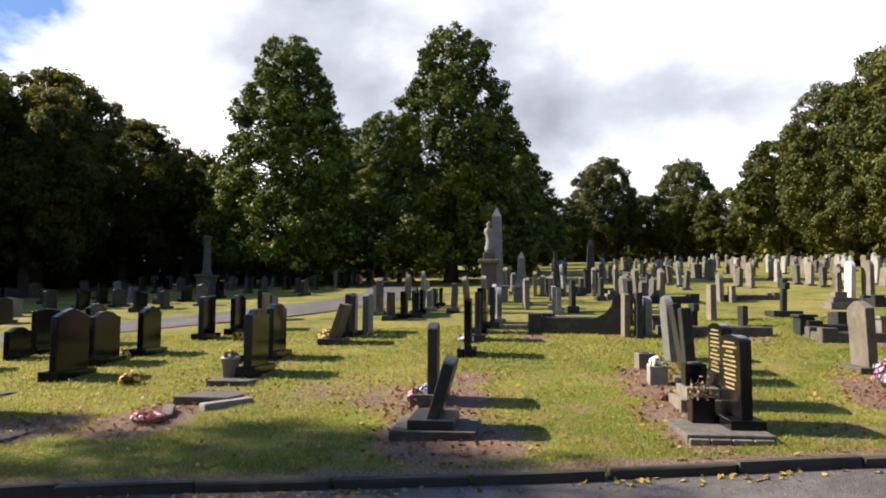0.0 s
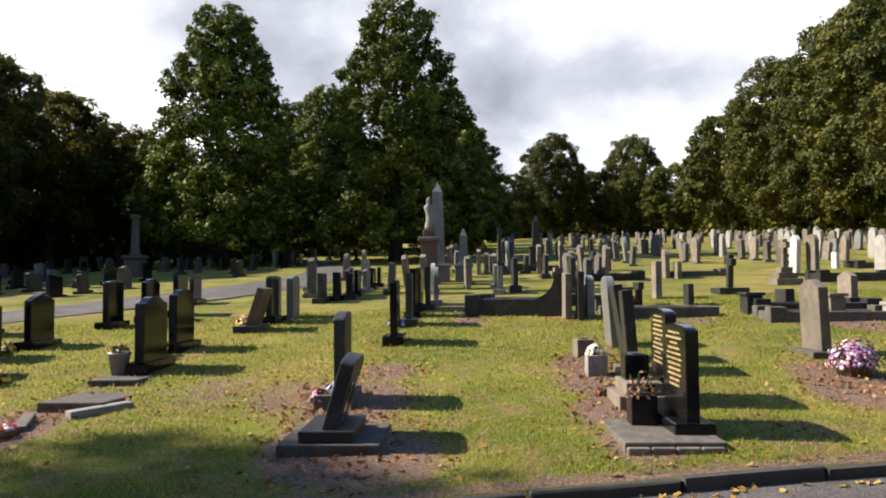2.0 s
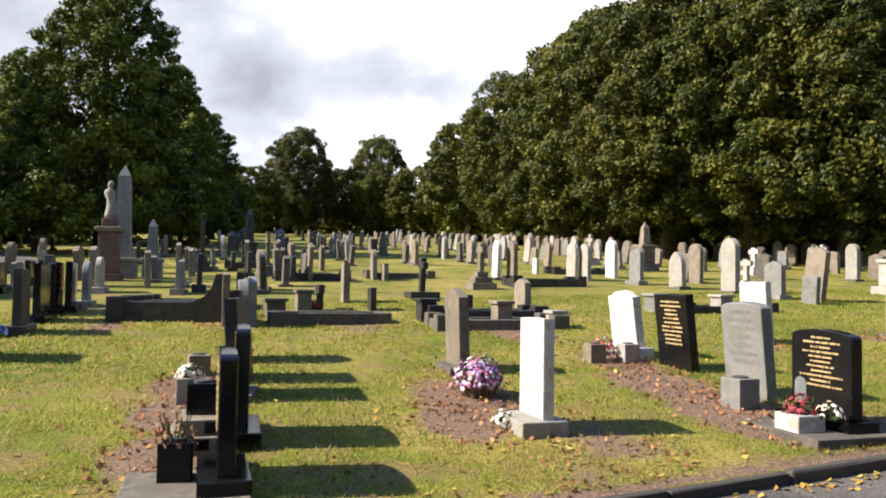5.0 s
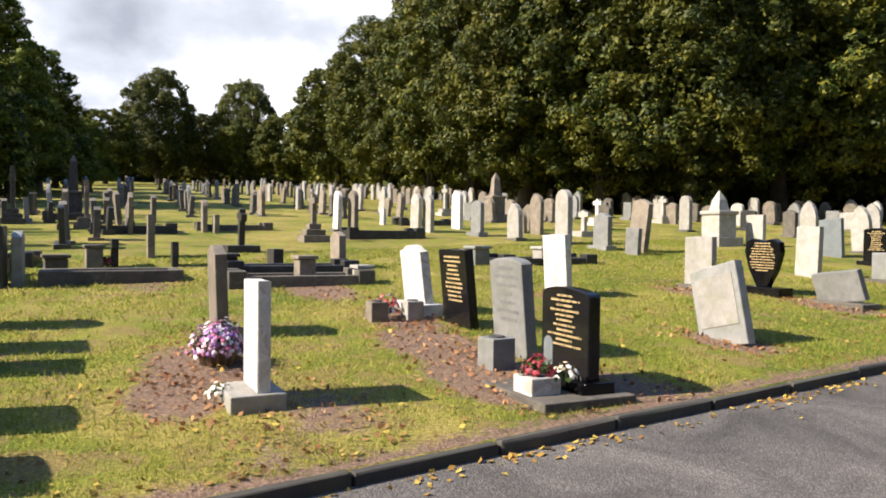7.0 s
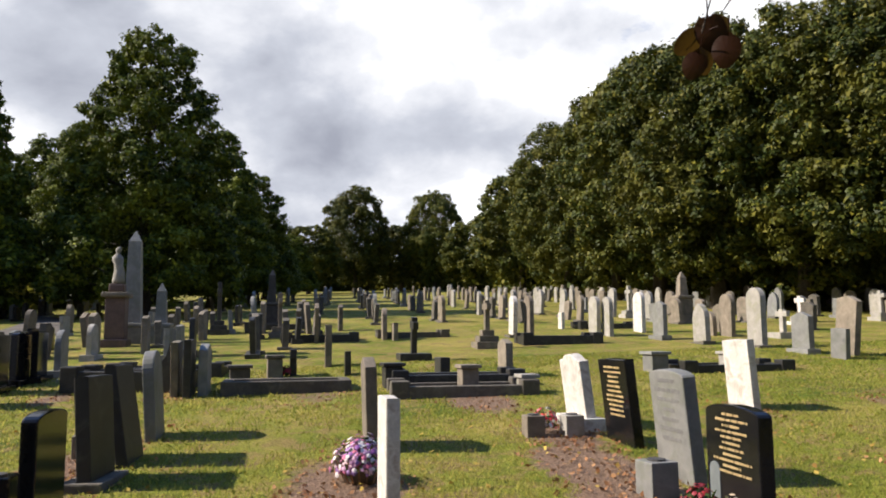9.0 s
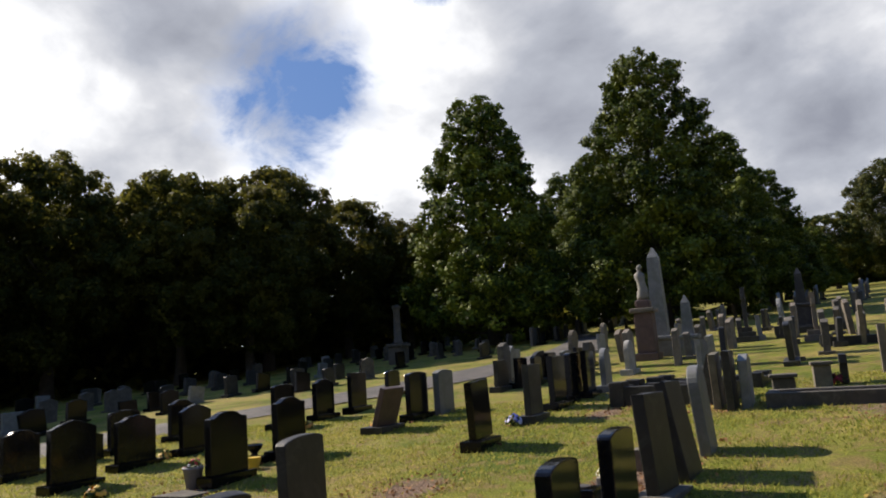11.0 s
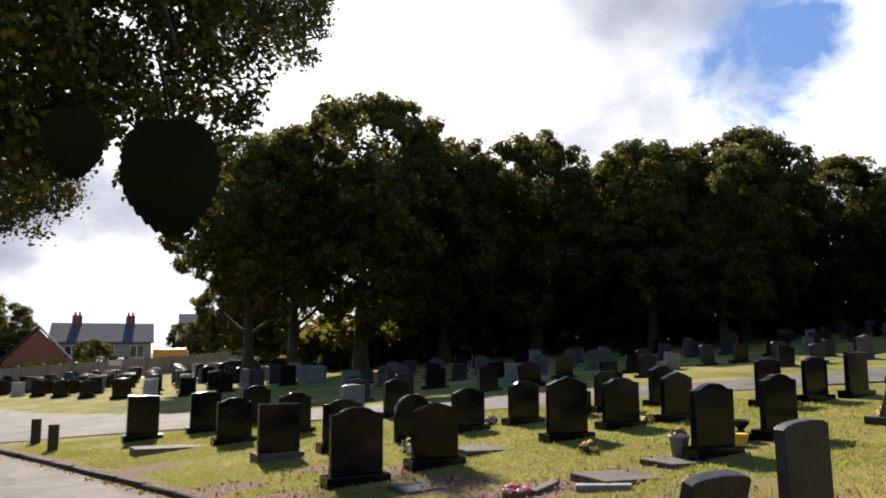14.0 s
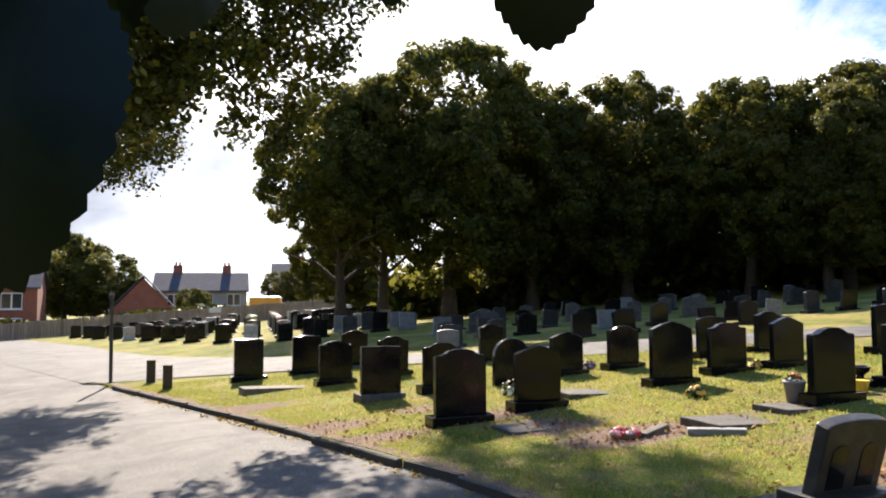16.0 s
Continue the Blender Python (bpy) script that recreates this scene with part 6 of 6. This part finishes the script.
# the outermost boughs, far from the trunk, are added to shade road and lawn
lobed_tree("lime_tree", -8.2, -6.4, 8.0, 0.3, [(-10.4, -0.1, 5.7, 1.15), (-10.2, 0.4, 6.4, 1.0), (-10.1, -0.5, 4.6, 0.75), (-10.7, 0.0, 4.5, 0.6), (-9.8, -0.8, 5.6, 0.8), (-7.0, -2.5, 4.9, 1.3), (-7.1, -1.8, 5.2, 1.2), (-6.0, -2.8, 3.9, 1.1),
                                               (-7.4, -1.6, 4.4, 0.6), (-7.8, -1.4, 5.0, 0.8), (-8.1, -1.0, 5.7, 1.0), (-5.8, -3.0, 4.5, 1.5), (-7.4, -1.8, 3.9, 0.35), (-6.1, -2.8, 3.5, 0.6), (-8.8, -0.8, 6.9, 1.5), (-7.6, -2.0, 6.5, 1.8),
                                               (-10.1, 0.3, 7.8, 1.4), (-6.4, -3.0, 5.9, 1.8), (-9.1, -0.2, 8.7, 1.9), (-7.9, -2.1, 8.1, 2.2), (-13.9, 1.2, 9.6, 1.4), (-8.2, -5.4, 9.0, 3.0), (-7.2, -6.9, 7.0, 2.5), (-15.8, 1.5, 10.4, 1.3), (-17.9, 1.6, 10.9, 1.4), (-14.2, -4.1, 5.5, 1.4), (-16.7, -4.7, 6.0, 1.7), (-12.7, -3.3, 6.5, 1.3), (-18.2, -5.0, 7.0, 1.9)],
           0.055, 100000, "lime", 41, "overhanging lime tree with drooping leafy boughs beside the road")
lobed_tree("lime_tree", 5.5, -5.5, 6.5, 0.32, [(5.0, -4.0, 6.5, 2.4), (7.5, -5.0, 6.8, 2.5), (4.0, -6.8, 6.8, 2.4), (6.0, -6.0, 8.8, 2.8), (8.0, -7.5, 6.6, 2.2), (5.2, -2.2, 5.2, 1.3)], 0.08, 22000, "lime", 42, "lime tree standing behind the near side of the road")
# unseen row of limes, added to darken reflections and cut sky light
for k, (x, y, s, turn) in enumerate(((-20.0, -16.5, 0.9, 0), (14.0, -9.0, 0.9, 40), (22.0, -5.0, 1.0, 100), (-1.5, -14.0, 0.95, 160), (33.0, -1.0, 1.0, 200), (45.0, 6.0, 1.0, 250), (52.0, 18.0, 1.1, 20))):
    plant(far_lime, x, y, s, turn)


def big_leaf(m, length, width, teeth=30):
    """A broad toothed lime leaf with a raised midrib and stalk."""
    bm, n, rings = bmesh.new(), teeth * 3, 6
    loops = []
    for q in range(1, rings + 1):
        loop = []
        for i in range(n):
            a = TAU * i / n
            c = math.cos(a)
            r = 1.0 - 0.2 * max(0.0, -c) ** 10 + 0.14 * max(0.0, c) ** 8
            if q == rings:
                r *= 1.0 + (0.0, 0.03, 0.055)[i % 3]
            r *= q / rings
            x, y = length / 2 * r * c, width / 2 * r * math.sin(a)
            vein = 0.0003 * abs(math.sin(5.5 * a)) * q / rings
            loop.append(bm.verts.new((x, y, -0.3 * y * y / width - 0.5 * x * x / length * (x > 0) + vein)))
        loops.append(loop)
    hub = bm.verts.new((0, 0, 0))
    for i in range(n):
        bm.faces.new((hub, loops[0][i], loops[0][(i + 1) % n]))
    for a, b in zip(loops, loops[1:]):
        for i in range(n):
            bm.faces.new((a[i], b[i], b[(i + 1) % n], a[(i + 1) % n]))
    tube(bm, [Vector((-length * 0.85, 0, 0.03)), Vector((-length * 0.62, 0, 0.012)), Vector((-length * 0.4, 0, -0.001)), Vector((length * 0.3, 0, -0.006))], [0.0014, 0.0013, 0.0012, 0.0006], 5)
    bmesh.ops.transform(bm, matrix=m, verts=bm.verts[:])
    return bm


twig = thing("hanging_twig", 0, 0, 0, 0, "drooping lime twig with large toothed leaves close by, coloured near black as if backlit", "twig")
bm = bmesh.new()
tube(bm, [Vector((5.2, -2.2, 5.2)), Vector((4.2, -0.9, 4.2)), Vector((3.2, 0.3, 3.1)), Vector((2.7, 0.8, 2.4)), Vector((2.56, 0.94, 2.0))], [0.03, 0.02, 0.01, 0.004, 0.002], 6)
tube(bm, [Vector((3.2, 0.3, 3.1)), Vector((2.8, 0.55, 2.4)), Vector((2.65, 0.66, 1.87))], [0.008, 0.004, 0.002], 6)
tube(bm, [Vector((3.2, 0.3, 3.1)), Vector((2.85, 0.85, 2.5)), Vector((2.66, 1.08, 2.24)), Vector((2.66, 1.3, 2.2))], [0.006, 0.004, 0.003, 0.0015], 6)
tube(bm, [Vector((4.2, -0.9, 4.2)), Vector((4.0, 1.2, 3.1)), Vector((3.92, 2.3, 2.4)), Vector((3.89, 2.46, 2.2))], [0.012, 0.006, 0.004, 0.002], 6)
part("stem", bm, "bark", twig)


def facing(x, y, z, roll, tip=0.0):
    """A hanging leaf, its tip downwards and its blade turned to the road."""
    return Matrix.Translation((x, y, z)) @ Euler((0, radians(90 + tip), 0)).to_matrix().to_4x4() @ Euler((radians(roll), 0, 0)).to_matrix().to_4x4()


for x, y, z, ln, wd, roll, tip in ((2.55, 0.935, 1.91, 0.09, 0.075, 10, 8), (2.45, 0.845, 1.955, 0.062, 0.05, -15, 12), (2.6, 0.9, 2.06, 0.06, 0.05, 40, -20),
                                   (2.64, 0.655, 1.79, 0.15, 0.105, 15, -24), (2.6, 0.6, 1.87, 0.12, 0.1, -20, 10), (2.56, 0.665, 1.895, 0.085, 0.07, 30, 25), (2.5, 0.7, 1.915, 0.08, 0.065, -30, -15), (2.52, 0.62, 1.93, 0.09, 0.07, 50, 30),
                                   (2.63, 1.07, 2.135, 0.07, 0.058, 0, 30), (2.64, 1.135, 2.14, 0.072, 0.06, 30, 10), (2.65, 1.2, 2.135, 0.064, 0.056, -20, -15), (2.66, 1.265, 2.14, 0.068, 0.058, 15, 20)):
    part("leaf", big_leaf(facing(x, y, z, roll, tip), ln, wd), "backlit_leaf", twig, smooth=True)
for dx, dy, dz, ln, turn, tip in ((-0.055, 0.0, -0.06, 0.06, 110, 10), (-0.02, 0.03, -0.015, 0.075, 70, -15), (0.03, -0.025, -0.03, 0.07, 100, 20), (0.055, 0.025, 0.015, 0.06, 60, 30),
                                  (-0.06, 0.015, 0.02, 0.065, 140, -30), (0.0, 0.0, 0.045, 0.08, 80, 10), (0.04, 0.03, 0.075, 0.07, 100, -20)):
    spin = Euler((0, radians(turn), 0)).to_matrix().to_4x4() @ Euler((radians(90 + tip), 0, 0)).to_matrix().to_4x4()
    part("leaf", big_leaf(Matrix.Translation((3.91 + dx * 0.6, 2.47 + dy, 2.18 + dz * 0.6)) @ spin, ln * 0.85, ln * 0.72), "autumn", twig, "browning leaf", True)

# ---- fallen leaves, litter and grass ----


def scatter(name, pts, size, mat, label, seed, category, lift=0.012, flatness=0.35):
    rng = np.random.default_rng(seed)
    pts = np.array(pts)
    nrm = np.tile(np.array([0, 0, 1.0]), (len(pts), 1))
    v, f = leaf_cards(pts + np.array([0, 0, lift]), nrm, size, rng, flatness, 0.7)
    return tagged(new(name, numpy_mesh(name, v, f, [mat])), label, category, kind="stuff")


rng = np.random.default_rng(77)
pts = []
for k in range(1500):
    x = rng.uniform(-13, 12)
    y = kerb_y(x) - 0.15 - abs(rng.normal(0, 0.1)) - (rng.uniform(0, 4.5) if rng.random() < 0.1 else 0)
    dense = 0.25 + 0.75 * (noise.noise(Vector((x * 0.8, 0, 0))) > -0.05)
    if rng.random() < dense:
        pts.append((x, y, ground_z(x, y) - kerb_drop(x) + 0.004))
for k in range(1300):
    x = rng.uniform(-7, 11)
    n = abs(rng.normal(0, 3.0))
    y = kerb_y(x) + n + 0.02
    pts.append((x, y, ground_z(x, y) + 0.01))
scatter("fallen_leaves", pts, 0.024, "fallen", "yellow and brown fallen leaves on the lawn and along the gutter", 5, "leaves")
pts = []
for px, py, r, s in soil_spots:
    if py > 12 or px < -7.5:
        continue
    for k in range(int(420 * s * r)):
        a, q = rng.uniform(0, TAU), r * math.sqrt(rng.uniform(0, 1)) * 0.95
        u, w = q * 1.25 * math.sin(a), q * 0.72 * math.cos(a)
        x, y = px + w * ROW_C - u * ROW_S, py + u * ROW_C + w * ROW_S
        if y > kerb_y(x) + 0.02:
            pts.append((x, y, ground_z(x, y) + 0.004))
scatter("leaf_litter", pts, 0.022, "litter", "brown leaf litter on the bare earth round the graves", 6, "leaves", flatness=0.6)
pts = []
for k in range(700):
    x, q = rng.uniform(-12, -2), abs(rng.normal(0, 0.5))
    y = kerb_y(x) - ROAD_W + 0.4 - q
    pts.append((x, y, ground_z(x, y) + (-kerb_drop(x) if y > kerb_y(x) - ROAD_W else 0.0) + 0.01))
scatter("fallen_leaves", pts, 0.04, "fallen", "drift of orange fallen leaves on the verge", 9, "leaves")

# short mown grass: blades over the near lawn, thinner on the bare earth
count = 260000
gx = rng.uniform(-13.5, 13.0, count)
gn = rng.uniform(0, 1, count) ** 1.7 * 11.0 + 0.01
gy = np.array([kerb_y(x) for x in gx]) + gn
keep = np.array([soil_amount(x, y) < 0.2 + 0.5 * q and noise.noise(Vector((x * 1.1, y * 1.1, 7))) + 0.5 * noise.noise(Vector((x * 3.5, y * 3.5, 2))) > 0.75 * q - 0.62 for x, y, q in zip(gx, gy, rng.random(count))])
gx, gy = gx[keep], gy[keep]
gz = gy * SLOPE + np.array([dip(x, y) for x, y in zip(gx, gy)])
tall = rng.uniform(0.018, 0.045, len(gx)) * (1 + 0.6 * (rng.random(len(gx)) < 0.05))
ang, lean = rng.uniform(0, TAU, len(gx)), rng.normal(0, 0.55, (len(gx), 2)) * tall[:, None]
wide = 0.0045 + 0.0012 * gn[keep]
root = np.stack([gx, gy, gz - 0.004], 1)
side = np.stack([np.cos(ang), np.sin(ang), 0 * ang], 1) * wide[:, None]
tip = root + np.concatenate([lean, tall[:, None]], 1)
v = np.stack([root - side, root + side, tip], 1).reshape(-1, 3)
tagged(new("grass", numpy_mesh("grass", v, np.arange(len(v)).reshape(-1, 3), ["blade"])), "short mown grass blades over the lawn", "grass", kind="stuff")
